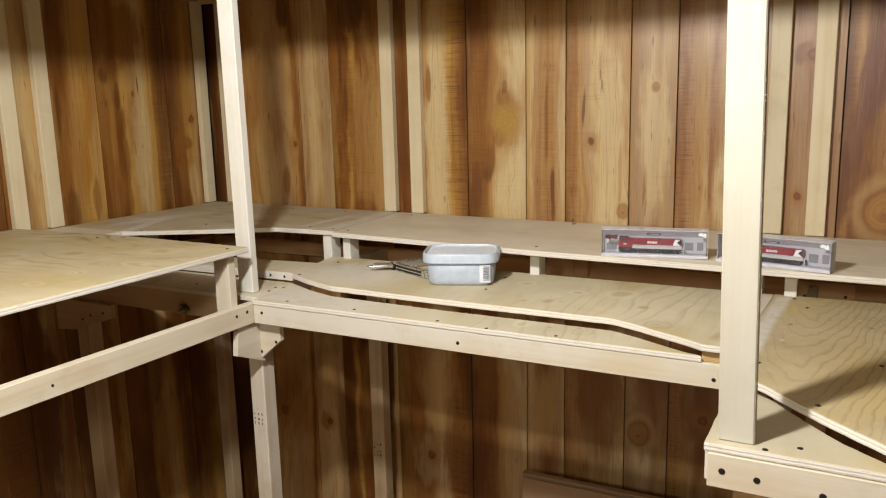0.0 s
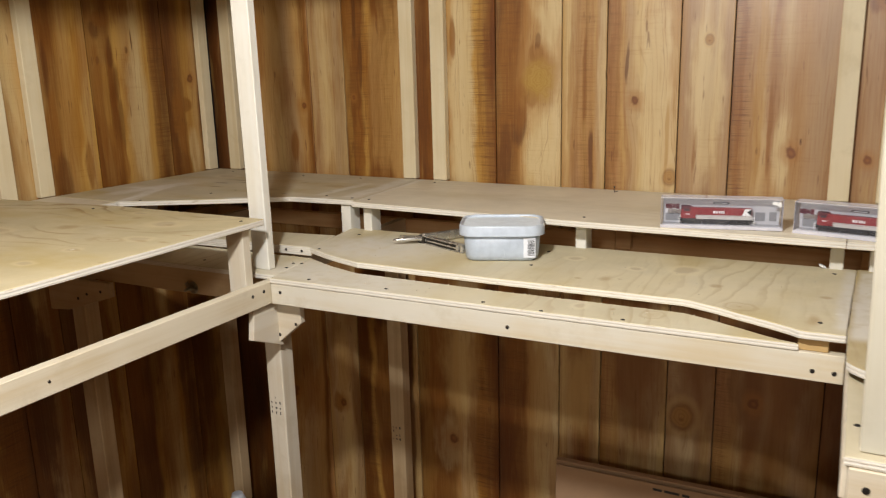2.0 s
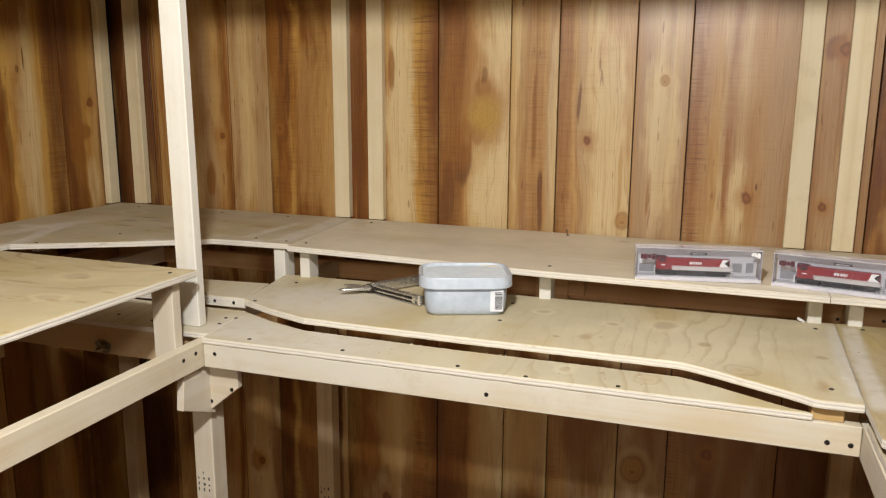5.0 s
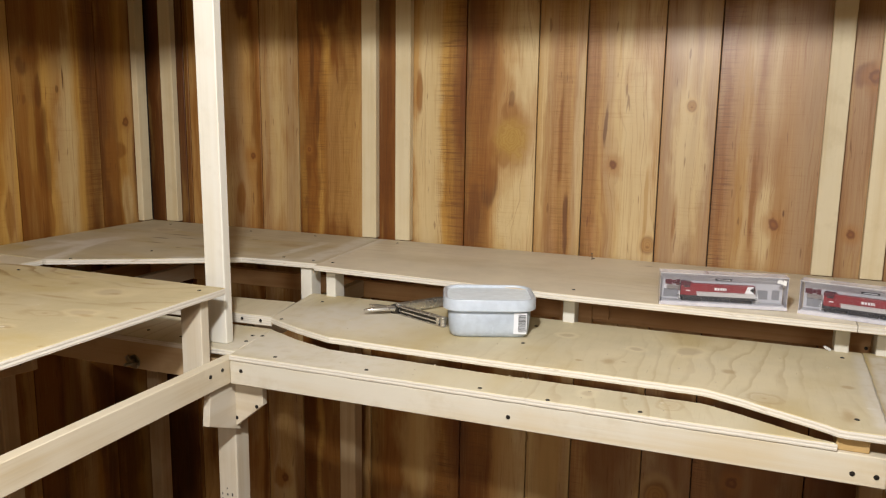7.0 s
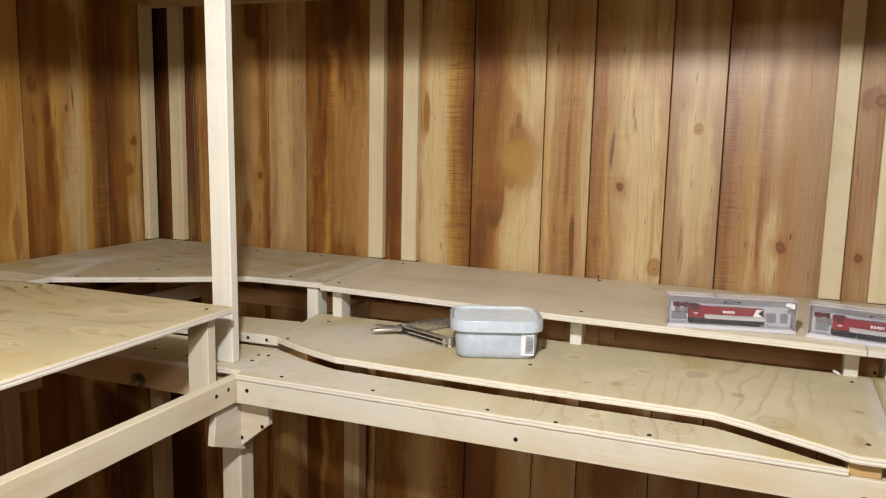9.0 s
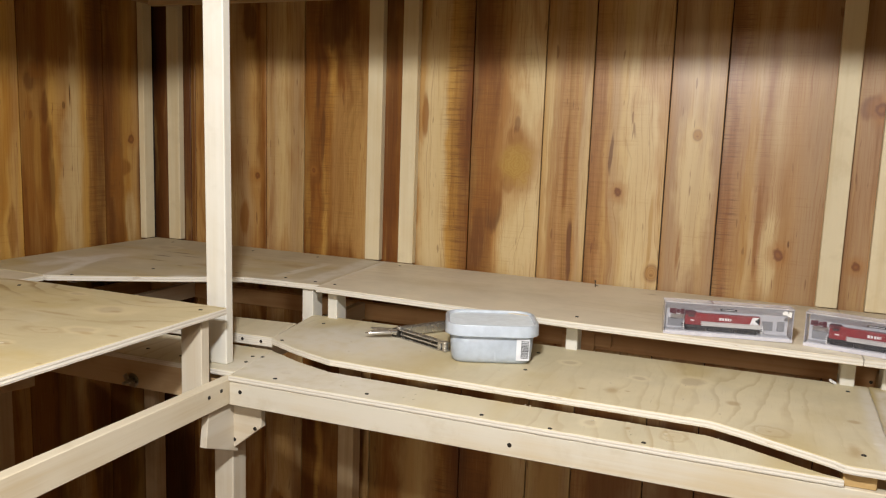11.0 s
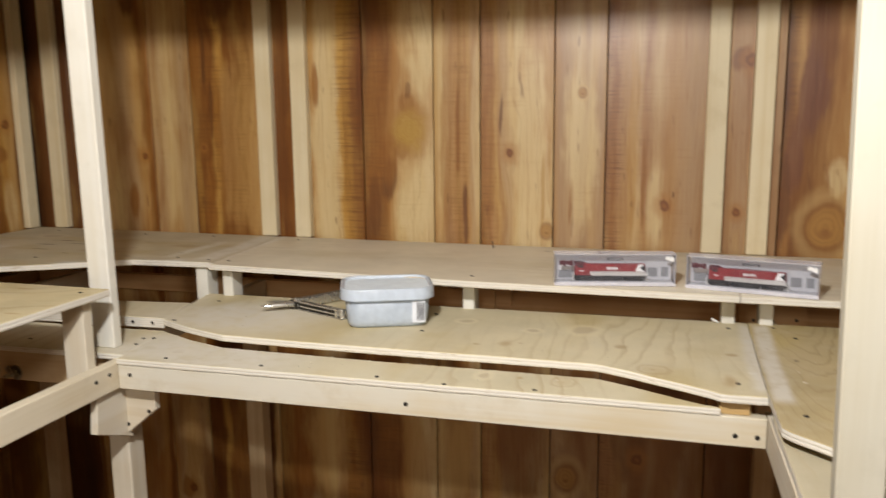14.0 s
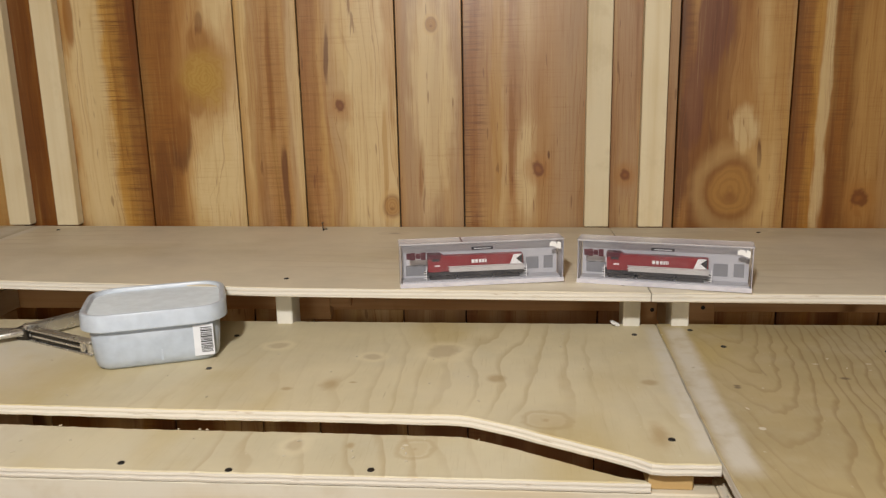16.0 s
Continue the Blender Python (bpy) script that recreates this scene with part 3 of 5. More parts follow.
north(-1.300, -1.057, ((0, BROWN), (0.20, RUST), (0.44, MIDDLE), (0.50, TAN), (0.56, PALE), (0.70, CREAM), (0.75, HONEY), (0.90, MIDDLE), (0.97, RUST), (1, BROWN)), ((0.74, 1.2, 1.0),), ((-1.194, 0.460, 0.016, 0), (-1.17, 0.68, 0.060, 3)), 0.07, ((-1.15, 1.36, 0.04, 0.3, "P", 0.7), (-1.176, 1.53, 0.011, 0.05, "R", 0.8), (-1.096, 1.42, 0.012, 0.25, "G", 0.6), (-1.26, 1.5, 0.02, 0.4, "D", 0.55), (-1.12, 0.55, 0.04, 0.25, "R", 0.8), (-1.215, 0.45, 0.05, 0.09, "P", 0.45), (-1.24, 0.65, 0.03, 0.25, "R", 0.8), (-1.16, 0.9, 0.09, 0.12, "D", 0.6)))
north(-1.057, -0.890, ((0, BROWN), (0.18, RUST), (0.34, MIDDLE), (0.50, TAN), (0.62, CREAM), (0.85, PALE), (1, CREAM)), ((-0.2, 0.42, 0.55),), ((-0.945, 1.425, 0.038, 2),), 0.14, ((-1.029, 1.46, 0.03, 0.22, "R", 0.7), (-0.995, 1.32, 0.022, 0.055, "D", 0.75), (-1.03, 1.24, 0.018, 0.09, "D", 0.6), (-0.936, 1.245, 0.042, 0.1, "P", 0.9), (-0.925, 1.6, 0.034, 0.11, "P", 0.75), (-1, 1.36, 0.03, 0.06, "R", 0.7), (-0.955, 1.487, 0.022, 0.026, "R", 0.55), (-0.95, 1.515, 0.008, 0.02, "D", 0.5), (-0.99, 1.41, 0.012, 0.03, "R", 0.6), (-0.966, 1.39, 0.02, 0.03, "R", 0.5), (-1.01, 0.85, 0.04, 0.25, "R", 0.75), (-0.94, 0.62, 0.045, 0.16, "T", 0.5)))
north(-0.890, -0.784, ((0, TAN), (0.14, CREAM), (0.32, GREY), (0.45, ROSE), (0.54, MIDDLE), (0.60, ROSE), (0.70, TAN), (0.82, GREY), (1, CREAM)), ((0.35, 0.75, 0.4),), ((-0.84, 0.66, 0.040, 3),), 0.10, ((-0.865, 1.37, 0.009, 0.21, "R", 0.4), (-0.84, 1.45, 0.03, 0.3, "T", 0.45), (-0.82, 1.243, 0.007, 0.08, "D", 0.8), (-0.833, 1.44, 0.007, 0.12, "R", 0.8), (-0.793, 1.41, 0.010, 0.23, "P", 0.45), (-0.84, 0.8, 0.03, 0.2, "R", 0.7)))
north(-0.784, -0.623, ((0, MIDDLE), (0.12, ROSE), (0.24, TAN), (0.34, GREY), (0.46, CREAM), (0.58, PALE), (0.80, PALE), (0.90, CREAM), (1, TAN)), ((-0.1, 0.20, 0.4),), ((-0.718, 1.376, 0.011, 0), (-0.637, 1.208, 0.014, 1), (-0.69, 0.74, 0.075, 4)), 0.10, ((-0.766, 1.41, 0.016, 0.30, "R", 0.5), (-0.737, 1.462, 0.005, 0.055, "D", 0.75), (-0.672, 1.36, 0.038, 0.25, "P", 0.7), (-0.645, 1.28, 0.005, 0.115, "G", 0.6), (-0.7, 0.8, 0.06, 0.18, "R", 0.6)))
north(-0.623, -0.514, ((0, TAN), (0.15, GREY), (0.40, PALE), (0.60, GREY), (0.70, CREAM), (0.9, GREY), (1, TAN)), (), ((-0.564, 1.503, 0.008, 1), (-0.56, 0.76, 0.065, 4), (-0.586, 0.640, 0.026, 1)), 0.14, ((-0.586, 1.27, 0.006, 0.06, "R", 0.7), (-0.566, 1.38, 0.036, 0.2, "P", 0.6), (-0.56, 0.85, 0.04, 0.14, "R", 0.6)))
north(-0.514, -0.289, ((0, MIDDLE), (0.10, ROSE), (0.20, TAN), (0.28, CREAM), (0.36, ROSE), (0.46, CREAM), (0.55, TAN), (0.75, GREY), (1, TAN)), ((-0.2, 0.14, 1.0), (0.3, 0.4, 0.4)), ((-0.392, 1.268, 0.012, 0), (-0.40, 0.74, 0.090, 4), (-0.43, 0.70, 0.014, 0)), 0.09, ((-0.458, 1.41, 0.012, 0.24, "G", 0.7), (-0.435, 1.31, 0.005, 0.1, "R", 0.8), (-0.373, 1.291, 0.003, 0.011, "D", 0.9), (-0.41, 1.27, 0.02, 0.1, "P", 0.6), (-0.45, 0.82, 0.04, 0.2, "D", 0.5), (-0.36, 0.82, 0.05, 0.16, "R", 0.5), (-0.497, 1.4, 0.01, 0.3, "R", 0.7)))
north(-0.289, -0.170, ((0, ROSE), (0.4, GREY), (0.7, ROSE), (1, GREY)), (), ((-0.250, 1.257, 0.010, 0), (-0.235, 1.56, 0.014, 0), (-0.23, 0.72, 0.065, 4)), 0.12, ((-0.253, 1.566, 0.022, 0.026, "M", 0.7), (-0.23, 0.85, 0.05, 0.2, "R", 0.5)))
north(-0.170, 0.006, ((0, DARK), (0.08, MIDDLE), (0.16, TAN), (0.26, MIDDLE), (0.42, MIDDLE), (0.56, TAN), (0.74, CREAM), (0.88, TAN), (1, GREY)), ((-0.2, 0.10, 0.9), (0.8, 1.0, 0.25)), ((-0.080, 1.230, 0.038, 1),), 0.12, ((-0.118, 1.5, 0.03, 0.11, "M", 0.85), (-0.14, 1.385, 0.02, 0.085, "M", 0.8), (-0.16, 1.28, 0.014, 0.085, "D", 0.75), (-0.06, 1.328, 0.024, 0.04, "P", 0.7), (-0.039, 1.29, 0.004, 0.028, "D", 0.9), (-0.02, 1.45, 0.02, 0.2, "T", 0.6)))
north(0.006, 0.172, ((0, BROWN), (0.10, MIDDLE), (0.24, HONEY), (0.32, TAN), (0.40, RUST), (0.52, MIDDLE), (0.66, TAN), (1, GREY)), ((-0.2, 0.22, 0.7), (0.36, 0.55, 0.6)), ((0.122, 1.217, 0.015, 0),), 0.08, ((0.054, 1.35, 0.01, 0.25, "P", 0.7), (0.08, 1.42, 0.012, 0.2, "R", 0.85), (0.024, 1.35, 0.01, 0.25, "R", 0.7), (0.13, 1.35, 0.025, 0.2, "T", 0.6)))
north(0.172, 0.280, ((0, ROSE), (0.5, GREY), (1, TAN)), (), (), 0.12)
north(0.280, 0.485, ((0, RUST), (0.2, BROWN), (0.35, HONEY), (0.5, RUST), (0.8, TAN), (1, CREAM)), ((0.0, 0.4, 0.6),), (), 0.18)
north(0.485, 0.725, ((0, CREAM), (0.5, PALE), (0.7, HONEY), (1, BROWN)), ((0.7, 1.2, 0.9),), (), 0.10)
north(0.725, 0.895, ((0, BROWN), (0.3, MIDDLE), (0.6, CREAM), (1, TAN)), (), (), 0.15)
north(0.895, 1.160, ((0, TAN), (0.4, ROSE), (0.6, RUST), (1, CREAM)), ((0.3, 0.7, 0.4),), (), 0.12)
north(1.160, 1.390, ((0, ROSE), (0.4, PALE), (0.8, CREAM), (1, TAN)), (), (), 0.12)
north(1.390, 1.640, ((0, DARK), (0.3, BROWN), (0.6, MIDDLE), (1, TAN)), ((0.0, 0.3, 0.5),), (), 0.15)
north(1.640, 1.900, ((0, TAN), (0.5, CREAM), (0.8, HONEY), (1, BROWN)), ((0.75, 1.2, 0.8),), (), 0.12)
north(1.900, 2.200, ((0, ROSE), (0.5, GREY), (1, MIDDLE)), (), (), 0.15)
north(2.200, 2.598, ((0, HONEY), (0.5, RUST), (1, TAN)), (), (), 0.15)

# Dark strokes below 1 m put the shade under the side deck into the colour.
west(1.826, 1.998, ((0, BROWN), (0.15, RUST), (0.32, MIDDLE), (0.48, HONEY), (0.62, TAN), (0.72, BROWN), (1, DARK)), ((-0.2, 0.22, 0.6),), ((1.917, 1.448, 0.012, 0),), 0.08, ((1.842, 1.45, 0.016, 0.35, "D", 0.6), (1.866, 1.33, 0.024, 0.1, "R", 0.9), (1.905, 1.24, 0.024, 0.07, "P", 0.6), (1.895, 1.53, 0.025, 0.09, "G", 0.6), (1.89, 1.375, 0.03, 0.022, "R", 0.75), (1.87, 0.7, 0.05, 0.35, "D", 0.6)))
# The broad R stroke at 1.70 darkens this board's top.
west(1.583, 1.826, ((0, RUST), (0.15, MIDDLE), (0.30, RUST), (0.37, HONEY), (0.50, TAN), (0.62, CREAM), (0.74, HONEY), (0.79, MIDDLE), (0.90, BROWN), (1, MIDDLE)), ((0.79, 1.15, 0.9),), (), 0.05, ((1.605, 1.4, 0.018, 0.18, "R", 0.7), (1.612, 1.575, 0.022, 0.03, "D", 0.7), (1.648, 1.52, 0.01, 0.04, "D", 0.6), (1.664, 1.44, 0.009, 0.06, "D", 0.6), (1.667, 1.34, 0.01, 0.08, "D", 0.6), (1.663, 1.24, 0.012, 0.06, "R", 0.7), (1.63, 1.4, 0.012, 0.12, "G", 0.6), (1.635, 1.27, 0.02, 0.08, "R", 0.6), (1.68, 1.7, 0.09, 0.1, "R", 0.8), (1.63, 1.6, 0.03, 0.025, "R", 0.8), (1.722, 1.55, 0.003, 0.035, "D", 0.9), (1.703, 1.525, 0.006, 0.012, "D", 0.7), (1.707, 1.475, 0.006, 0.02, "R", 0.7), (1.72, 1.36, 0.035, 0.2, "P", 0.45), (1.67, 0.75, 0.06, 0.25, "D", 0.55), (1.72, 0.5, 0.04, 0.12, "T", 0.6), (1.61, 0.8, 0.05, 0.35, "R", 0.85), (1.78, 0.85, 0.035, 0.3, "D", 0.7)))
west(1.412, 1.583, ((0, HONEY), (0.15, TAN), (0.30, RUST), (0.42, MIDDLE), (0.55, TAN), (0.75, HONEY), (0.90, TAN), (1, HONEY)), (), (), 0.08, ((1.462, 1.47, 0.012, 0.1, "D", 0.6), (1.468, 1.33, 0.018, 0.14, "R", 0.9), (1.48, 1.22, 0.025, 0.07, "D", 0.6), (1.554, 1.25, 0.014, 0.08, "R", 0.7), (1.45, 1.62, 0.03, 0.1, "R", 0.7), (1.51, 1.38, 0.025, 0.25, "G", 0.4), (1.47, 0.7, 0.05, 0.3, "R", 0.7), (1.44, 0.75, 0.04, 0.35, "D", 0.7), (1.53, 0.7, 0.03, 0.35, "R", 0.8)))
west(1.290, 1.412, ((0, RUST), (0.3, MIDDLE), (0.6, CREAM), (1, TAN)), ((0.0, 0.5, 0.4),), (), 0.15, ((1.37, 0.7, 0.05, 0.3, "R", 0.7), (1.33, 0.75, 0.04, 0.35, "D", 0.75)))
west(1.080, 1.290, ((0, TAN), (0.3, CREAM), (0.6, HONEY), (0.8, MIDDLE), (1, BROWN)), ((0.65, 1.2, 0.8),), (), 0.12, ((1.18, 0.7, 0.07, 0.3, "R", 0.75), (1.12, 0.7, 0.05, 0.35, "D", 0.7), (1.25, 0.7, 0.04, 0.35, "R", 0.8)))
west(0.920, 1.080, ((0, MIDDLE), (0.3, RUST), (0.6, ROSE), (1, TAN)), (), ((1.0, 0.72, 0.016, 0),), 0.15, ((1, 0.7, 0.09, 0.4, "D", 0.6),))
west(0.700, 0.920, ((0, BROWN), (0.4, HONEY), (0.7, CREAM), (1, TAN)), (), (), 0.15, ((0.85, 0.7, 0.09, 0.4, "R", 0.85), (0.75, 0.6, 0.05, 0.3, "D", 0.6),))
west(0.480, 0.700, ((0, TAN), (0.5, RUST), (1, BROWN)), ((0.3, 0.8, 0.4),), (), 0.15)
west(0.200, 0.480, ((0, ROSE), (0.5, GREY), (1, TAN)), (), (), 0.12)
west(-0.200, 0.200, ((0, BROWN), (0.5, TAN), (1, CREAM)), (), (), 0.12)
west(-0.800, -0.200, ((0, TAN), (0.5, ROSE), (1, BROWN)), (), (), 0.12)
west(-1.600, -0.800, ((0, ROSE), (0.5, TAN), (1, BROWN)), (), (), 0.12)
west(-2.598, -1.600, ((0, TAN), (0.5, MIDDLE), (1, TAN)), (), (), 0.12)

# wall battens above the shelf
batten_label = "pale planed wood batten fixed upright on the panelling"
for x0, x1 in ((-1.905, -1.867), (-1.313, -1.275), (-1.225, -1.187), (-0.316, -0.277), (-0.229, -0.190), (0.680, 0.718), (0.768, 0.806)):
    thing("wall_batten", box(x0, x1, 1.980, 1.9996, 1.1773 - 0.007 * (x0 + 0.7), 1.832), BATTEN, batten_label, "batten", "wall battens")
for y0, y1 in ((1.945, 1.979), (1.395, 1.433), (1.300, 1.338), (0.55, 0.588), (0.46, 0.498)):
    thing("wall_batten", box(-1.9696, -1.951, y0, y1, 1.1862, 1.832), BATTEN, batten_label, "batten", "wall battens")

# ---------------------------------------------------------------- bench frame
frame_label = "open pale wood strip frame carrying the layout decks"
bench = group_of("bench_frame", frame_label, "bench frame")
RT, RB = 1.083, 1.044
front_rail = part("front_rail", box(-1.203, -0.265, 1.300, 1.319, RB, RT), WHITE_X, bench)
for x, z in ((-1.182, 1.068), (-0.735, 1.061), (-0.302, 1.058), (-0.276, 1.058)):
    screw(front_rail, x, 1.2998, z, "-y")
left_rail = part("left_rail", box(-1.223, -1.2042, -0.60, 1.319, RB, RT + 0.003), RAIL_Y, bench)
for y, z in ((1.252, 1.070), (1.282, 1.072), (0.846, 1.064)):
    screw(left_rail, -1.2040, y, z, "x", 0.7 if y < 1.0 else 1.0)
right_rail = part("right_rail", box(-0.2640, -0.2450, 1.0085, 1.330, RB - 0.004, RT), WOOD_Y, bench)
bay_rail = part("bay_rail", box(-0.258, 1.60, 0.989, 1.008, RB - 0.002, RT), WOOD_X, bench)
for x, z in ((-0.242, 1.063), (-0.205, 1.060), (-0.139, 1.056), (0.15, 1.062)):
    screw(bay_rail, x, 0.9888, z, "-y", 1.15)
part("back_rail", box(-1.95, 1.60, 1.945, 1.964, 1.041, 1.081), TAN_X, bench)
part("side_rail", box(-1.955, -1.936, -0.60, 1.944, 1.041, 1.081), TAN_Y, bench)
for x in (-1.80, -1.30, -0.20, 0.25, 0.70):
    y0 = 1.3195 if x < -0.26 else 1.0085
    if x < -1.25:
        y0 = 1.351
    part("joist", box(x - 0.0095, x + 0.0095, y0, 1.9445, 1.043, 1.0825), WOOD_Y, bench)
cross = part("cross_rail", box(-1.935, -1.2245, 1.331, 1.350, 1.030, 1.082), CROSS_X, bench)
part("joist", box(-1.935, -1.2235, -0.1095, -0.0905, 1.043, 1.0825), WOOD_X, bench)


def smooth_block(*b):
    return box(*b, 0.006)


def leg(x0, x1, y0, y1, top, mat, marked=None):
    ob = part("leg", box(x0, x1, y0, y1, 0.0, top, 0.002), mat, bench)
    if marked:
        z, wide = marked
        bm = bmesh.new()
        rnd = random.Random(int(z * 1000))
        for row in range(3):
            for col in range(4):
                if rnd.random() < 0.75:
                    w = rnd.uniform(0.003, 0.007)
                    bx, bz = x0 + 0.006 + row * 0.010, z + col * 0.011
                    box(bx, bx + rnd.uniform(0.0015, 0.004), y0 - 0.0004, y0 - 0.0001, bz, bz + w, 0, bm)
        part("grade_stamp", bm, INK, ob, "small black ink stamp")
    return ob


leg(-1.264, -1.226, 1.340, 1.378, 1.0425, WOOD_Z, (0.800, 0))
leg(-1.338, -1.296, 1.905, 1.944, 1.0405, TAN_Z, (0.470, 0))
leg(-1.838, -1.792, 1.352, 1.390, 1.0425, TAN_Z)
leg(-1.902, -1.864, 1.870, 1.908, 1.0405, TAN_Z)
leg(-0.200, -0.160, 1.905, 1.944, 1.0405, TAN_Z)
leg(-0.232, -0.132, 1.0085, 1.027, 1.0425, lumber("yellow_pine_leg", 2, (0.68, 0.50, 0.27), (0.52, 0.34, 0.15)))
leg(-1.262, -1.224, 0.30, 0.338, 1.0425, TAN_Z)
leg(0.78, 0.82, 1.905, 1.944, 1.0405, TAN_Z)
leg(0.78, 0.88, 1.0085, 1.027, 1.0425, WOOD_Z)
gus = part("gusset", prism([(-1.225, 1.0435), (-1.160, 1.0435), (-1.160, 1.004), (-1.226, 0.950)], 1.326, 1.3385, axis="y"), [WOOD_X, WOOD_X], bench)
for x, z in ((-1.212, 0.975), (-1.172, 1.000)):
    screw(gus, x, 1.3258, z, "-y")
gus = part("gusset", prism([(1.337, 1.0435), (1.262, 1.0435), (1.255, 0.985), (1.337, 0.950)], -1.2258, -1.213, axis="x"), [WOOD_Y, WOOD_Y], bench)
gus = part("gusset", prism([(-1.862, 1.0295), (-1.66, 1.0295), (-1.66, 0.998), (-1.800, 0.955), (-1.862, 0.950)], 1.318, 1.3305, axis="y"), [CROSS_X, CROSS_X], bench)
part("block", smooth_block(-1.892, -1.8395, 1.352, 1.390, 0.947, 1.0425), TAN_Z, bench)
for x, z in ((-1.765, 0.985), (-1.735, 0.998), (-1.690, 1.008)):
    screw(gus, x, 1.3178, z, "-y")
gus = part("gusset", box(-0.245, -0.122, 1.892, 1.9045, 0.985, 1.092), TAN_X, bench)
for x, z in ((-0.217, 1.060), (-0.140, 1.064)):
    screw(gus, x, 1.8918, z, "-y")
part("joist_block", box(-0.805, -0.735, 1.9250, 1.9445, 1.030, 1.1020), TAN_X, bench)
part("joist_block", box(-0.7345, -0.700, 1.9250, 1.9445, 1.052, 1.1020), TAN_X, bench)
# bolt with a washer and wing nut through the cross rail
bm = bmesh.new()
turn = Matrix.Translation((-1.428, 1.330, 1.043)) @ Matrix.Rotation(math.pi / 2, 4, "X")
bmesh.ops.create_cone(bm, cap_ends=True, segments=20, radius1=0.0125, radius2=0.0125, depth=0.0018, matrix=turn)
bmesh.ops.create_cone(bm, cap_ends=True, segments=12, radius1=0.0060, radius2=0.0045, depth=0.010, matrix=Matrix.Translation((0, -0.006, 0)) @ turn)
bmesh.ops.create_cone(bm, cap_ends=True, segments=10, radius1=0.0030, radius2=0.0030, depth=0.022, matrix=Matrix.Translation((0, -0.012, 0)) @ turn)
for s in (-1, 1):
    m = Matrix.Translation((-1.428, 1.322, 1.043)) @ Matrix.Rotation(0.6, 4, "Y") @ Matrix.Translation((s * 0.0095, 0, 0.002)) @ Matrix.Rotation(s * -0.4, 4, "Y")
    bmesh.ops.create_cube(bm, size=1.0, matrix=m @ Matrix.Diagonal((0.011, 0.0028, 0.009, 1)))
bmesh.ops.bevel(bm, geom=bm.edges[:], offset=0.0004, segments=1, affect="EDGES")
part("wing_nut", bm, plain("dull_zinc_steel", (0.42, 0.41, 0.35), 0.38, 1.0), bench, "dull zinc wing nut with its washer")

# ---------------------------------------------------------------- plywood decks
EDGE_LOW, EDGE_UP = ply_edge("ply_edge_low", 0.0101, 1.0834), ply_edge("ply_edge_up", 0.0113, 1.1027)
EDGE_SHELF, EDGE_LEFT = ply_edge("ply_edge_shelf", 0.0115, 1.1655), ply_edge("ply_edge_left", 0.0115, 1.1900)
# The wide band only makes the deck's left end paler.
PLY_A = plywood("ply_face_centre", 1, light=(0.79, 0.705, 0.485), dark=(0.40, 0.28, 0.11), warmth=0.62, seed=2.0, bend=1.3, bold=0.24, blotch=0.0, lines=34.0, focus=(-0.42, 1.52, 0.10, 0.18, 0.36),
                marks=((-0.711, 1.563, 0.014, 0.012, "patch"), (-0.592, 1.529, 0.013, 0.012, "patch"), (-0.512, 1.548, 0.022, 0.024, "patch"), (-0.622, 1.450, 0.012, 0.018, "stain"), (-0.665, 1.435, 0.006, 0.005, "stain"),
                       (-0.600, 1.454, 0.005, 0.003, "stain"), (-0.451, 1.470, 0.010, 0.012, "stain"), (-0.404, 1.371, 0.020, 0.018, "knot"), (-0.295, 1.464, 0.009, 0.008, "stain"), (-0.306, 1.345, 0.010, 0.030, "stain"),
                       (-0.949, 1.56, 0.016, 0.018, "patch"), (-1.08, 1.60, 0.010, 0.010, "patch"), (-0.276, 1.385, 0.007, 0.006, "chip")),
                pale_bands=((-0.266, 1.31, -0.258, 1.64, 0.020), (-1.24, 1.51, -0.98, 1.50, 0.11)))
# A broad band pales the strip towards its left end.
PLY_B = plywood("ply_face_strip", 1, (0.74, 0.67, 0.475), (0.40, 0.27, 0.12), seed=11.0, bend=0.8, blotch=0.0, warmth=0.55, pale_bands=((-1.25, 1.37, -0.92, 1.34, 0.075),),
                marks=((-0.635, 1.352, 0.010, 0.014, "patch"), (-0.523, 1.349, 0.016, 0.018, "knot"), (-0.583, 1.354, 0.005, 0.007, "stain"), (-1.13, 1.355, 0.014, 0.012, "patch"), (-0.532, 1.356, 0.003, 0.002, "chip")))
PLY_C = plywood("ply_face_right", 1, light=(0.575, 0.465, 0.255), dark=(0.28, 0.17, 0.06), seed=5.0, bend=0.5, lines=100.0, bold=0.22, blotch=0.3, crown=(-0.185, 0.05, 14.0), focus=(0.02, 1.42, 0.28, 0.6, 0.50),
                marks=((-0.112, 1.52, 0.005, 0.002, "chip"), (-0.057, 1.522, 0.004, 0.002, "chip"), (-0.211, 1.452, 0.004, 0.003, "scuff"), (-0.215, 1.36, 0.004, 0.004, "chip"), (0.10, 1.30, 0.02, 0.03, "knot"), (-0.098, 1.48, 0.007, 0.005, "scuff"), (-0.21, 1.457, 0.004, 0.003, "scuff")),
                pale_bands=((-0.250, 1.28, -0.240, 1.64, 0.017),))
PLY_S = plywood("ply_face_shelf", 0, light=(0.85, 0.77, 0.60), dark=(0.46, 0.33, 0.20), warmth=0.30, seed=21.0, bend=0.3, blotch=0.55, dusty=0.06, bold=0.22,
                pale_bands=((-1.246, 1.64, -1.262, 1.97, 0.022),))
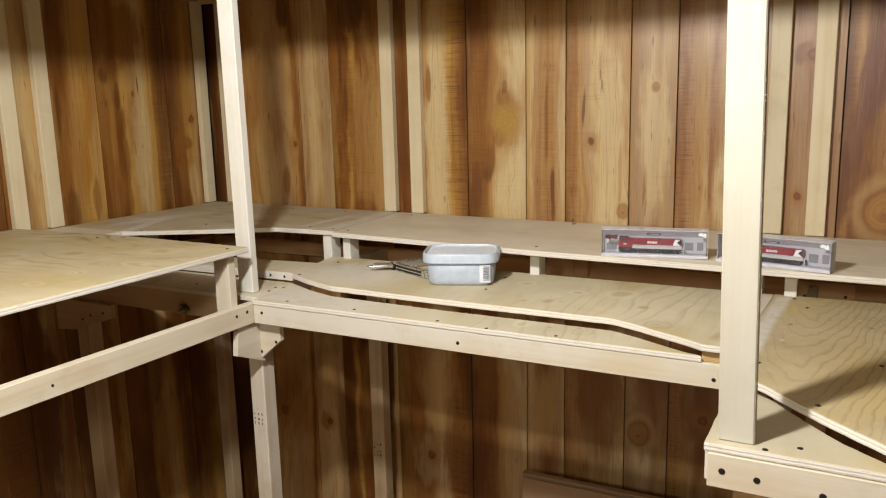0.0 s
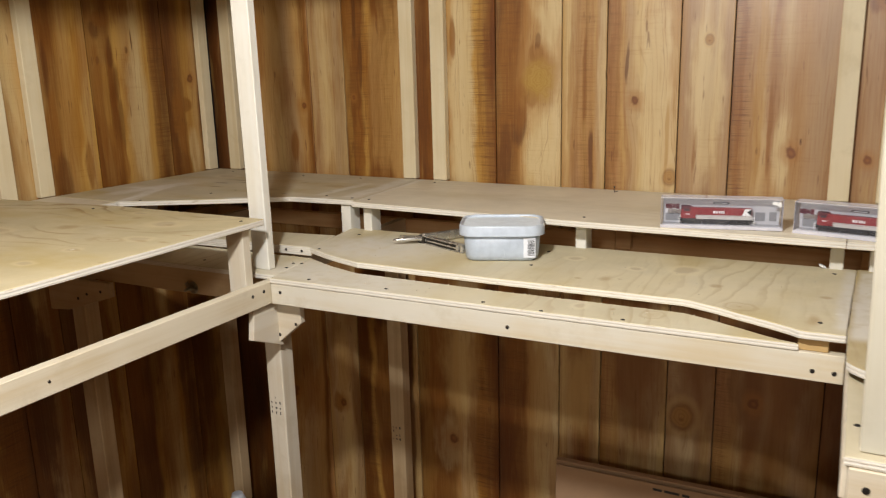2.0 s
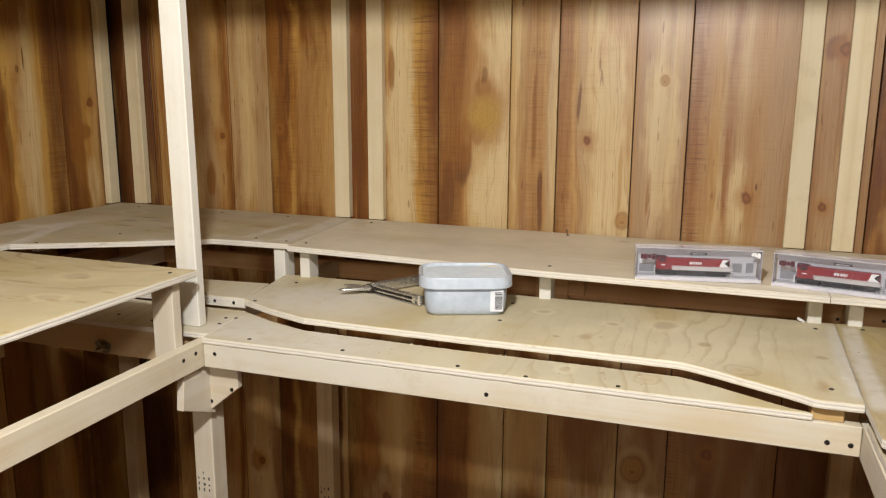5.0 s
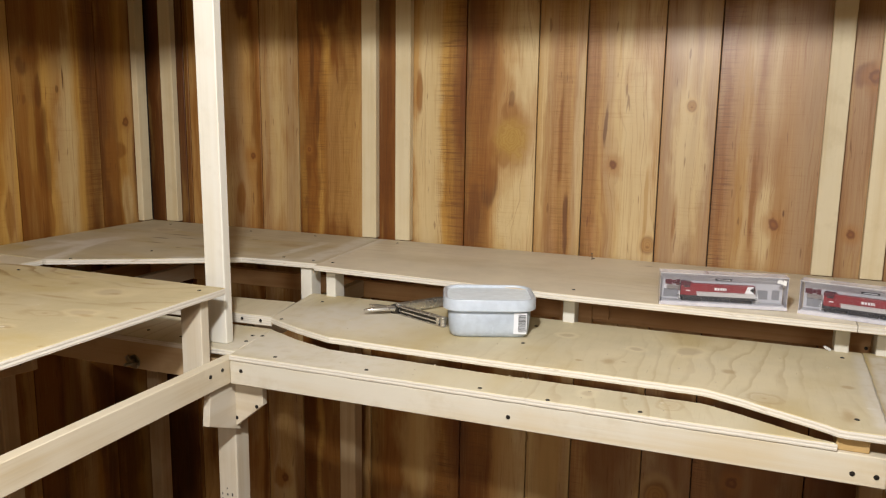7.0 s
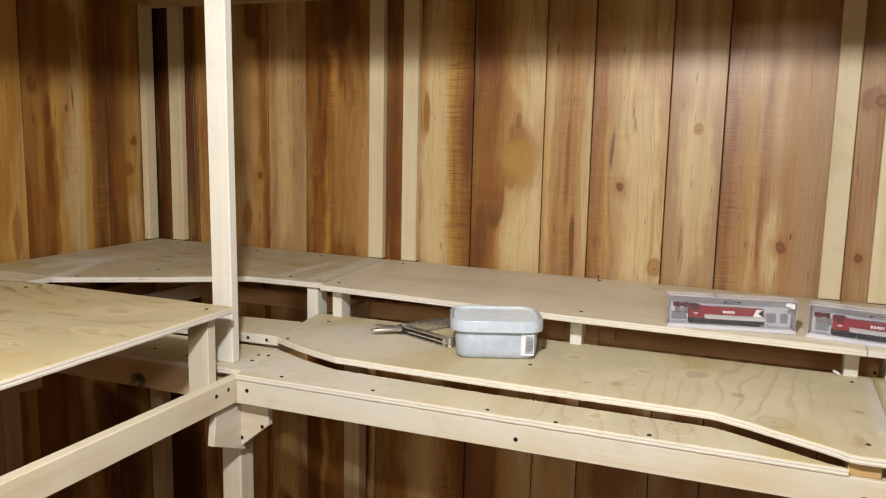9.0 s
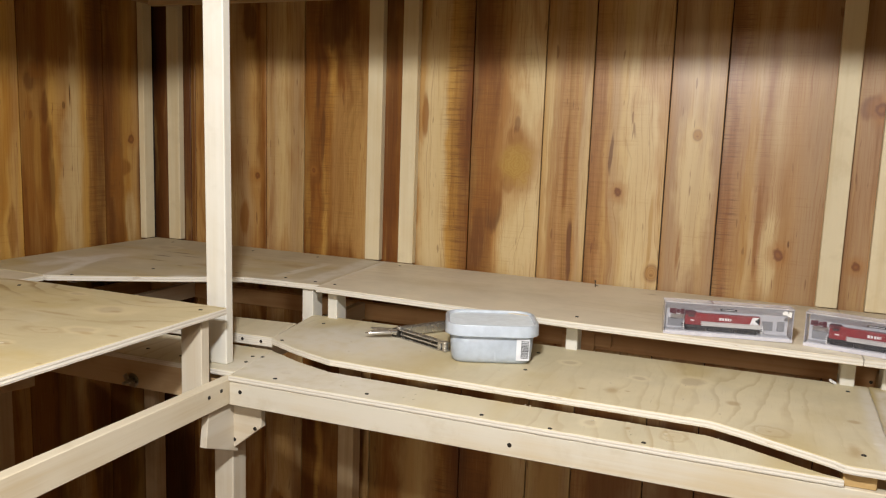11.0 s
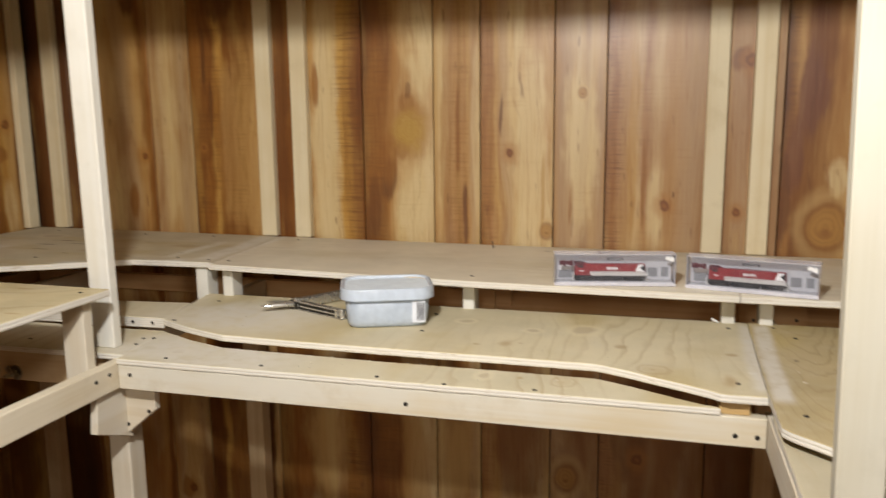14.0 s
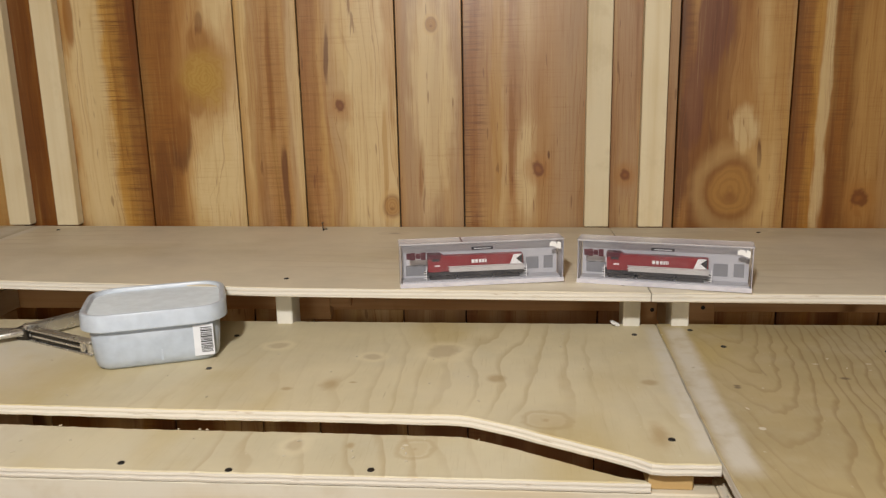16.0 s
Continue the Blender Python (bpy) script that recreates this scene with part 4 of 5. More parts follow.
PLY_L = plywood("ply_face_left", 0, light=(0.69, 0.59, 0.36), dark=(0.36, 0.23, 0.09), seed=31.0, bend=1.6, blotch=1.0, bold=0.85, lines=24.0,
                marks=((-1.350, 1.204, 0.030, 0.020, "patch"), (-1.292, 1.094, 0.022, 0.014, "patch"), (-1.328, 0.998, 0.012, 0.010, "patch"), (-1.328, 0.998, 0.005, 0.004, "chip"), (-1.448, 1.23, 0.012, 0.009, "stain"),
                       (-1.481, 1.269, 0.020, 0.008, "patch"), (-1.213, 0.954, 0.005, 0.004, "stain"), (-1.316, 0.91, 0.016, 0.010, "patch"), (-1.60, 1.05, 0.03, 0.02, "patch"), (-1.50, 1.12, 0.022, 0.02, "stain"), (-1.335, 1.200, 0.011, 0.007, "stain"), (-1.276, 1.084, 0.016, 0.007, "stain"), (-1.232, 1.090, 0.012, 0.005, "stain"), (-1.485, 1.193, 0.02, 0.006, "stain"), (-1.318, 0.998, 0.008, 0.005, "stain"), (-1.236, 1.143, 0.014, 0.004, "stain"), (-1.337, 1.071, 0.03, 0.012, "knot"), (-1.40, 1.15, 0.05, 0.006, "stain"), (-1.339, 1.277, 0.02, 0.005, "stain")))
LOW, UP = 1.0935, 1.1140

CUT = [(-1.228, 1.456), (-1.150, 1.4185), (-1.105, 1.402), (-1.072, 1.3905), (-0.95, 1.386), (-0.80, 1.381), (-0.60, 1.380), (-0.484, 1.3775), (-0.474, 1.375), (-0.440, 1.360), (-0.395, 1.336), (-0.344, 1.309)]
rnd = random.Random(6)
TORN = []
for (xa, ya), (xb, yb) in zip(list(reversed(CUT)), list(reversed(CUT))[1:]):
    n = max(1, int(abs(xb - xa) / 0.007))
    TORN += [(xa + (xb - xa) * i / n, ya + (yb - ya) * i / n - 0.0015 + rnd.uniform(-0.0009, 0.0006)) for i in range(n)]
front_strip = thing("deck_strip", prism(ragged([(-1.203, 1.2985), (-0.321, 1.2985), (-0.325, 1.303)] + TORN + [(-1.222, 1.452)], 0.012, 0.0004, 3), 1.0834, LOW),
                    [PLY_B, EDGE_LOW], "narrow pale plywood strip, saw-cut behind, on the front rail", "plywood strip")
for x, y in ((-1.128, 1.317), (-0.966, 1.318), (-0.781, 1.311), (-0.556, 1.309), (-0.680, 1.303)):
    screw(front_strip, x, y, LOW + 0.0002)
centre = thing("plywood_deck", prism(ragged(CUT + [(-0.322, 1.294), (-0.312, 1.2925), (-0.2665, 1.294), (-0.2560, 1.655), (-1.262, 1.658)], 0.010, 0.0006, 5), 1.1027, UP),
               [PLY_A, EDGE_UP], "pale plywood track deck with an angled saw-cut front edge", "plywood deck")
for x, y in ((-0.767, 1.487), (-0.298, 1.336), (-0.288, 1.613), (-0.774, 1.597), (-1.205, 1.60), (-1.205, 1.455)):
    screw(centre, x, y, UP + 0.0002)
right_cut = [(-0.265, 1.197), (-0.259, 1.187), (-0.240, 1.169), (-0.216, 1.148), (-0.183, 1.111), (-0.151, 1.078), (-0.122, 1.050), (-0.085, 1.015), (-0.065, 0.998)]
right_deck = thing("plywood_deck", prism(ragged([(-0.2550, 1.655), (-0.2652, 1.300)] + right_cut + [(-0.048, 0.990), (1.60, 0.990), (1.60, 1.655)], 0.012, 0.0006, 7), 1.1029, UP + 0.0006),
                   [PLY_C, EDGE_UP], "yellowish plywood deck with wavy grain and curved cut front", "plywood deck")
for x, y in ((-0.219, 1.630), (-0.194, 1.572), (-0.234, 1.237), (-0.153, 1.103), (-0.085, 1.288), (-0.02, 1.560), (0.05, 1.36)):
    screw(right_deck, x, y, UP + 0.0008)
right_strip = thing("deck_strip", prism(ragged([(-0.2625, 0.991), (-0.058, 0.991), (-0.083, 1.018)] + [(-0.122, 1.050), (-0.149, 1.081), (-0.180, 1.120), (-0.214, 1.166), (-0.234, 1.194), (-0.251, 1.220)] + [(-0.2625, 1.290)], 0.012, 0.0005, 9), 1.0834, LOW),
                    [plywood("ply_face_right_strip", 1, (0.62, 0.55, 0.385), seed=44.0), EDGE_LOW], "tapering pale plywood strip under the post's foot", "plywood strip")
for x, y in ((-0.199, 0.9985), (-0.252, 1.066), (-0.165, 1.018)):
    screw(right_strip, x, y, LOW + 0.0002)
thing("riser_block", box(-0.322, -0.285, 1.306, 1.345, 1.0832, 1.1024), lumber("yellow_pine", 0, (0.66, 0.47, 0.22), (0.52, 0.34, 0.14)), "small yellow wood block under the plywood deck", "wood block")
post_deck = thing("plywood_deck", prism(ragged([(-1.935, 1.318), (-1.2055, 1.318), (-1.224, 1.455), (-1.935, 1.455)], 0.02, 0.0005, 11), 1.0834, LOW),
                  [PLY_B, EDGE_LOW], "plywood corner deck carrying the upright post", "plywood deck")
for x, y in ((-1.222, 1.372), (-1.232, 1.405), (-1.215, 1.41), (-1.34, 1.35), (-1.42, 1.36)):
    screw(post_deck, x, y, LOW + 0.0002)
corner_deck = thing("plywood_deck", prism(ragged([(-1.62, 1.458), (-1.2320, 1.466), (-1.2540, 1.580), (-1.390, 1.567), (-1.62, 1.552)], 0.02, 0.0005, 13), LOW + 0.0004, 1.1130),
                    [PLY_A, ply_edge("ply_edge_double", 0.0096, LOW)], "two glued plywood sheets forming the corner of the deck", "plywood deck")
for x in (-1.295, -1.255):
    screw(corner_deck, x, 1.4625, 1.104, "-y", 0.8)

# raised deck on the side run
left_deck = thing("plywood_deck", prism(ragged([(-1.211, 1.305), (-1.60, 1.314), (-1.935, 1.290), (-1.935, -0.60), (-1.190, -0.60)], 0.03, 0.0005, 15), 1.1900, 1.2015),
                  [PLY_L, EDGE_LEFT], "pale plywood deck raised above the side rail on uprights", "plywood deck")
for x, y in ((-1.235, 1.272), (-1.62, 1.272), (-1.50, 0.95)):
    screw(left_deck, x, y, 1.2017)
thing("deck_upright", box(-1.263, -1.2235, 1.2590, 1.2780, 1.0437, 1.1897), WOOD_Z, "short pale wood upright under the raised deck", "upright", "deck uprights")
for y in (0.62, -0.05):
    thing("deck_upright", box(-1.262, -1.2235, y, y + 0.038, 1.0437, 1.1897), WOOD_Z, "short pale wood upright under the raised deck", "upright", "deck uprights")

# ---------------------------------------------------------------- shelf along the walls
# Height lost per metre to the right, shaped to fit the camera's view.
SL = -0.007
shelf = group_of("wall_shelf", "long pale plywood shelf on wood spacers along the panelled wall", "shelf")
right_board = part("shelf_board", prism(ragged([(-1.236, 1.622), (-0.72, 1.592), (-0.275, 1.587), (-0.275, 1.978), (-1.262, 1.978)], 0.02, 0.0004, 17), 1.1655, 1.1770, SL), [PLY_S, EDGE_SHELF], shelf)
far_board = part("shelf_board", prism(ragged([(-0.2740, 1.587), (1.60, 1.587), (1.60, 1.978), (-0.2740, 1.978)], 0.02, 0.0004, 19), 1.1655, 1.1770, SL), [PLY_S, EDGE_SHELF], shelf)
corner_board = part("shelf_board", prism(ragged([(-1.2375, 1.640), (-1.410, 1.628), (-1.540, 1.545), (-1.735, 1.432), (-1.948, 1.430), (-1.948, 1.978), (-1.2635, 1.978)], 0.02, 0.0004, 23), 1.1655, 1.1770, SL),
                    [plywood("ply_face_corner", 0, (0.68, 0.60, 0.42), (0.42, 0.30, 0.17), 0.4, 61.0, 0.3, 0.10, 30.0, 0.2,
        marks=((-1.713, 1.800, 0.050, 0.006, "scuff"), (-1.720, 1.745, 0.036, 0.006, "scuff"), (-1.690, 1.690, 0.030, 0.005, "scuff"), (-1.66, 1.77, 0.03, 0.004, "scuff"), (-1.50, 1.75, 0.012, 0.008, "patch"), (-1.55, 1.70, 0.05, 0.02, "stain"), (-1.40, 1.80, 0.04, 0.02, "stain"), (-1.45, 1.66, 0.012, 0.003, "scuff"), (-1.52, 1.83, 0.016, 0.003, "scuff"), (-1.60, 1.66, 0.010, 0.003, "scuff"), (-1.36, 1.72, 0.010, 0.004, "scuff"), (-1.80, 1.85, 0.03, 0.02, "patch")),
        pale_bands=((-1.743, 1.44, -1.800, 1.66, 0.010), (-1.85, 1.50, -1.80, 1.72, 0.035), (-1.270, 1.65, -1.285, 1.97, 0.030), (-1.714, 1.405, -1.82, 1.658, 0.022), (-1.54, 1.56, -1.30, 1.65, 0.018), (-1.36, 1.67, -1.35, 1.87, 0.016), (-1.90, 1.60, -1.78, 1.62, 0.02))), EDGE_SHELF], shelf)
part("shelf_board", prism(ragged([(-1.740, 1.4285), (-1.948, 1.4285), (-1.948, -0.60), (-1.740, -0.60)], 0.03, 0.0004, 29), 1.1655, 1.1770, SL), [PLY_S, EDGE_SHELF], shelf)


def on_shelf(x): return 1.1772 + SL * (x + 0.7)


for ob, pts in ((right_board, ((-1.215, 1.66), (-0.718, 1.635), (-0.743, 1.955), (-0.302, 1.62), (-1.20, 1.94))),
                (far_board, ((-0.255, 1.62), (0.04, 1.62), (0.07, 1.66), (-0.05, 1.94))),
                (corner_board, ((-1.262, 1.663), (-1.335, 1.668), (-1.62, 1.60), (-1.60, 1.93), (-1.85, 1.93), (-1.42, 1.94), (-1.70, 1.46)))):
    for x, y in pts:
        screw(ob, x, y, on_shelf(x))
for x0, x1 in ((-1.282, -1.257), (-1.223, -1.202), (-0.738, -0.717), (-0.297, -0.276), (-0.238, -0.217), (0.080, 0.101), (0.56, 0.581)):
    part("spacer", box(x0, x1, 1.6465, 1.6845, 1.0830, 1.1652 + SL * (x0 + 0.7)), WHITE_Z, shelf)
for x0 in (-1.93,):
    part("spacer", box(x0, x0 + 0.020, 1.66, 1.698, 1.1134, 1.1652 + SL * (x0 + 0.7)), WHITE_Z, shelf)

# ---------------------------------------------------------------- posts and overhead deck
def leaning(bm, by):
    """Lets the uprights lean a little to the left on their way up."""
    for v in bm.verts:
        v.co.x += by * (v.co.z - 1.0937)
    return bm


thing("post", leaning(box(-1.279, -1.240, 1.343, 1.362, 1.0937, 1.828, 0.0015), -0.008), WHITE_Z, "slim pale wood post standing at the bench corner", "post", "deck posts")
right_post = group_of("post", "pale wood post with a splintery sawn edge", "post", "deck posts")
part("shaft", leaning(box(-0.250, -0.211, 1.004, 1.023, 1.0937, 1.828, 0.0015), -0.018), POST_Z, right_post)
bm = bmesh.new()
rnd = random.Random(8)
for i in range(70):
    z = rnd.uniform(1.10, 1.78)
    r, ln = rnd.uniform(0.0002, 0.0006), rnd.uniform(0.0004, 0.0026) * rnd.random()
    m = Matrix.Translation((-0.2108, rnd.uniform(1.004, 1.007), z)) @ Matrix.Rotation(rnd.uniform(-0.9, 0.9), 4, "Y") @ Matrix.Diagonal((ln, 0.0012, r * 2, 1))
    bmesh.ops.create_cube(bm, size=1.0, matrix=m)
tagged(part("splinters", leaning(bm, -0.018), POST_Z, right_post, "torn pale wood fibres"), kind="stuff")

# Plywood darkened in colour to deepen the shade at the wall's top.
PLY_O = plywood("ply_underside_darkened", 0, light=(0.30, 0.21, 0.115), dark=(0.20, 0.12, 0.06), seed=77.0, blotch=0.6)
over = group_of("overhead_deck", "wood and darkened plywood deck overhead, only its underside edge showing", "overhead deck")
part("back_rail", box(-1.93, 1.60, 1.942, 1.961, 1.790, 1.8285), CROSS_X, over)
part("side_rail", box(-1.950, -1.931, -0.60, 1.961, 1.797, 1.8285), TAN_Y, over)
# Unseen front and bay rails hang lower to set the wall's shadow edge.
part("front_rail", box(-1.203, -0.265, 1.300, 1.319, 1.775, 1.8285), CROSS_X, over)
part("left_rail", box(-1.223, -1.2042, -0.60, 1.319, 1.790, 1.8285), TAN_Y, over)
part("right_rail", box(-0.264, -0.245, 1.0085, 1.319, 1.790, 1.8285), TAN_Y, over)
part("bay_rail", box(-0.264, 1.60, 0.985, 1.003, 1.775, 1.8285), CROSS_X, over)
for x in (-1.245, -0.72, -0.30, 0.30):
    part("joist", box(x - 0.0095, x + 0.0095, 1.3635, 1.9415, 1.790, 1.8285), TAN_Y, over)
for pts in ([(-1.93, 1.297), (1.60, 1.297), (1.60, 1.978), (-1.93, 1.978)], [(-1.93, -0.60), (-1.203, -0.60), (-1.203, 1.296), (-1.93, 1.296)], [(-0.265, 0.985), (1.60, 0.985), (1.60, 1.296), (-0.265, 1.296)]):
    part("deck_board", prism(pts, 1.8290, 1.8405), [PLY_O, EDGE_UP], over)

# ---------------------------------------------------------------- things on the decks
def rounded(w, d, r, z, n=6):
    """Points of a rounded rectangle round the origin."""
    out = []
    for cx, cy, a0 in ((w / 2 - r, d / 2 - r, 0), (-w / 2 + r, d / 2 - r, 90), (-w / 2 + r, -d / 2 + r, 180), (w / 2 - r, -d / 2 + r, 270)):
        for i in range(n + 1):
            a = radians(a0 + 90 * i / n)
            out.append((cx + r * math.cos(a), cy + r * math.sin(a), z))
    return out


def loft(rings, bm=None, cap_first=True, cap_last=True, m=Matrix()):
    bm = bm or bmesh.new()
    rows = [[bm.verts.new(m @ Vector(p)) for p in ring] for ring in rings]
    for a, b in zip(rows, rows[1:]):
        n = len(a)
        for i in range(n):
            f = bm.faces.new((a[i], a[(i + 1) % n], b[(i + 1) % n], b[i]))
            f.smooth = True
    if cap_first:
        bm.faces.new(list(reversed(rows[0])))
    if cap_last:
        bm.faces.new(rows[-1])
    return bm


def turned_box(m, x0, x1, y0, y1, z0, z1, bevel=0.0006, bm=None):
    bm = bm or bmesh.new()
    made = bmesh.ops.create_cube(bm, size=1.0, matrix=m @ Matrix.LocRotScale(((x0 + x1) / 2, (y0 + y1) / 2, (z0 + z1) / 2), None, (x1 - x0, y1 - y0, z1 - z0)))
    if bevel:
        bmesh.ops.bevel(bm, geom=list({e for v in made["verts"] for e in v.link_edges}), offset=bevel, segments=2, affect="EDGES")
    return bm


def rod(bm, a, b, r, n=6):
    a, b = Vector(a), Vector(b)
    m = Matrix.Translation((a + b) / 2) @ (b - a).to_track_quat("Z", "Y").to_matrix().to_4x4()
    bmesh.ops.create_cone(bm, cap_ends=True, segments=n, radius1=r, radius2=r, depth=(b - a).length, matrix=m)
    return bm


# --- frosted tub with its lid
def frosted(name, colour, clear, through_share=0.36, gloss=1.35):
    """Milky translucent plastic: it scatters, lets some light straight through, and has a soft gloss."""
    k = Tree(name)
    n = k.noise(k.node("ShaderNodeTexCoord").outputs["Object"], 70.0, 3.0)
    col = k.mix(n, colour, tuple(0.93 * c for c in colour))
    dif, tra, see, gls = (k.node("ShaderNodeBsdf" + x) for x in ("Diffuse", "Translucent", "Transparent", "Glossy"))
    half, mixed, top, fres = k.node("ShaderNodeMixShader"), k.node("ShaderNodeMixShader"), k.node("ShaderNodeMixShader"), k.node("ShaderNodeFresnel")
    for sh in (dif, tra):
        k.put(sh.inputs[0], col)
    see.inputs[0].default_value = (0.90, 0.93, 0.97, 1)
    gls.inputs["Roughness"].default_value, fres.inputs["IOR"].default_value, half.inputs[0].default_value = 0.30, gloss, through_share
    k.put(half.inputs[1], dif.outputs[0]), k.put(half.inputs[2], tra.outputs[0])
    k.put(mixed.inputs[0], k.ramp(n, 0.2, 0.8, clear - 0.05, clear + 0.05)), k.put(mixed.inputs[1], half.outputs[0]), k.put(mixed.inputs[2], see.outputs[0])
    k.put(top.inputs[0], fres.outputs[0]), k.put(top.inputs[1], mixed.outputs[0]), k.put(top.inputs[2], gls.outputs[0])
    k.put(k.t.nodes["Material Output"].inputs[0], top.outputs[0])
    return k.mat


TUB, LID = frosted("frosted_tub_plastic", (0.77, 0.855, 0.945), 0.34, 0.25), frosted("frosted_lid_plastic", (0.78, 0.86, 0.945), 0.32, 0.20)
# Brighter, duller copy for the lid's flat top, so that it looks lit.
LID_TOP = frosted("brightened_lid_panel", (0.84, 0.925, 0.975), 0.12, 0.06, 1.12)
tub = group_of("plastic_tub", "lidded frosted clear plastic tub with a barcode sticker", "tub")
ang = math.atan2(0.046, 0.1175)
tub_at = Matrix.Translation((-0.8270, 1.494, UP + 0.0008)) @ Matrix.Rotation(ang, 4, "Z") @ Matrix.Translation((0, 0.046, 0))
outer = [rounded(0.124, 0.087, 0.018, 0.000), rounded(0.130, 0.093, 0.020, 0.0025), rounded(0.134, 0.097, 0.021, 0.010), rounded(0.1415, 0.1075, 0.024, 0.060)]
inner = [rounded(0.1390, 0.1050, 0.023, 0.060), rounded(0.1315, 0.0945, 0.019, 0.0100), rounded(0.1275, 0.0905, 0.018, 0.0040), rounded(0.122, 0.085, 0.016, 0.0022)]
body = part("body", loft(outer + inner, m=tub_at), TUB, tub)
# Small pale upright strip on the tub's front.
part("moulding_mark", turned_box(tub_at @ Matrix.Rotation(radians(5.0), 4, "X"), 0.004, 0.0065, -0.0493, -0.0481, 0.010, 0.024, 0.0005), LID, body)
lid_rings = [rounded(0.1420, 0.1090, 0.026, 0.0475), rounded(0.1520, 0.1190, 0.030, 0.0470), rounded(0.1560, 0.1230, 0.032, 0.0482), rounded(0.1550, 0.1220, 0.032, 0.0640),
             rounded(0.1530, 0.1200, 0.031, 0.0662), rounded(0.1490, 0.1160, 0.029, 0.0668), rounded(0.1440, 0.1110, 0.027, 0.0660), rounded(0.1420, 0.1090, 0.026, 0.0632), rounded(0.1400, 0.1070, 0.025, 0.0622), rounded(0.1330, 0.1000, 0.022, 0.0622), rounded(0.0600, 0.0400, 0.012, 0.0622)]
under = [rounded(0.0600, 0.0400, 0.012, 0.0608), rounded(0.1330, 0.1000, 0.022, 0.0608), rounded(0.1420, 0.1090, 0.025, 0.0608), rounded(0.1460, 0.1130, 0.028, 0.0640), rounded(0.1500, 0.1170, 0.030, 0.0646)]


def lid_shell():
    """A skirt, a rolled rim and a sunk panel, of one thin sheet."""
    return loft(list(reversed(lid_rings)) + [rounded(0.1450, 0.1120, 0.027, 0.0480)] + list(reversed(under)), m=tub_at)


bm = lid_shell()
bm.normal_update()
# The flat sunk panel takes the brightened copy.
for f in bm.faces:
    f.material_index = int(abs(f.normal.z) > 0.9 and 0.0605 < f.calc_center_median().z - UP - 0.0008 < 0.063)
lid = part("lid", bm, [LID, LID_TOP], tub, "milky snap-on lid with a raised rim")
lid.data.set_sharp_from_angle(angle=radians(28))
lean = tub_at @ Matrix.Translation((0.0485, -0.0485, 0.0030)) @ Matrix.Rotation(radians(5.0), 4, "X")
sticker = part("sticker", turned_box(lean, -0.009, 0.0125, -0.0012, -0.0002, 0.004, 0.041, 0.0003), plain("white_label_paper", (0.80, 0.83, 0.88), 0.6), tub, "white barcode sticker")
bm = bmesh.new()
rnd = random.Random(4)
z = 0.008
while z < 0.038:
    t = rnd.choice((0.0005, 0.0008, 0.0013))
    turned_box(lean, -0.0015, 0.0110, -0.0016, -0.0013, z, z + t, 0, bm)
    z += t + rnd.choice((0.0006, 0.0009, 0.0012))
part("bars", bm, INK, sticker, "black barcode bars")

# --- open multi-tool lying beside the tub
TOOL = plain("brushed_tool_steel", (0.70, 0.685, 0.64), 0.27, 0.88, 0.05, 25.0, 0.0)
TOOL_DARK = plain("shadowed_tool_steel", (0.10, 0.092, 0.082), 0.42, 1.0)
tool = group_of("multi_tool", "opened steel folding multi-tool lying on the plywood", "multi-tool")
joint = Vector((-1.032, 1.577, UP + 0.0098))


def handle(end, lift, side):
    """A folded-sheet handle, its channel open to one side, with blades inside and rivets at both ends."""
    way = Vector((end[0] - joint.x, end[1] - joint.y, 0))
    m = Matrix.Translation(joint + Vector((0, 0, lift))) @ Matrix.Rotation(math.atan2(way.y, way.x), 4, "Z")
    n = way.length
    bm = bmesh.new()
    for z0, z1 in ((-0.0092, -0.0070), (0.0050, 0.0070)):
        turned_box(m, -0.004, n, -0.0070, 0.0070, z0, z1, 0.0008, bm)
    turned_box(m, 0.010, n - 0.010, min(side * 0.0055, side * 0.0070), max(side * 0.0055, side * 0.0070), -0.0075, 0.0055, 0.0004, bm)
    ob = part("handle", bm, TOOL, tool)
    for i, (z0, z1, a0, a1) in enumerate(((-0.0062, -0.0036, 0.012, 0.012), (-0.0030, -0.0006, 0.016, 0.020), (0.0000, 0.0022, 0.010, 0.014), (0.0026, 0.0044, 0.020, 0.030))):
        out = -side * (0.0046 + 0.0006 * (i % 2))
        part("folded_blade", turned_box(m, a0, n - a1, min(out, side * 0.004), max(out, side * 0.004), z0, z1, 0.0004), TOOL_DARK if i != 1 else TOOL, ob, "folded blade inside the handle")
    for s0 in (0.001, n - 0.006):
        part("pivot", rod(bmesh.new(), m @ Vector((s0, 0, -0.0096)), m @ Vector((s0, 0, 0.0082)), 0.0052, 14), TOOL, ob)
    part("lock", turned_box(m, n - 0.020, n - 0.012, -0.0060, 0.0060, -0.0066, 0.0046, 0.0010), TOOL, ob)


handle((-0.916, 1.523), 0.0, 1)
handle((-0.970, 1.672), 0.002, -1)
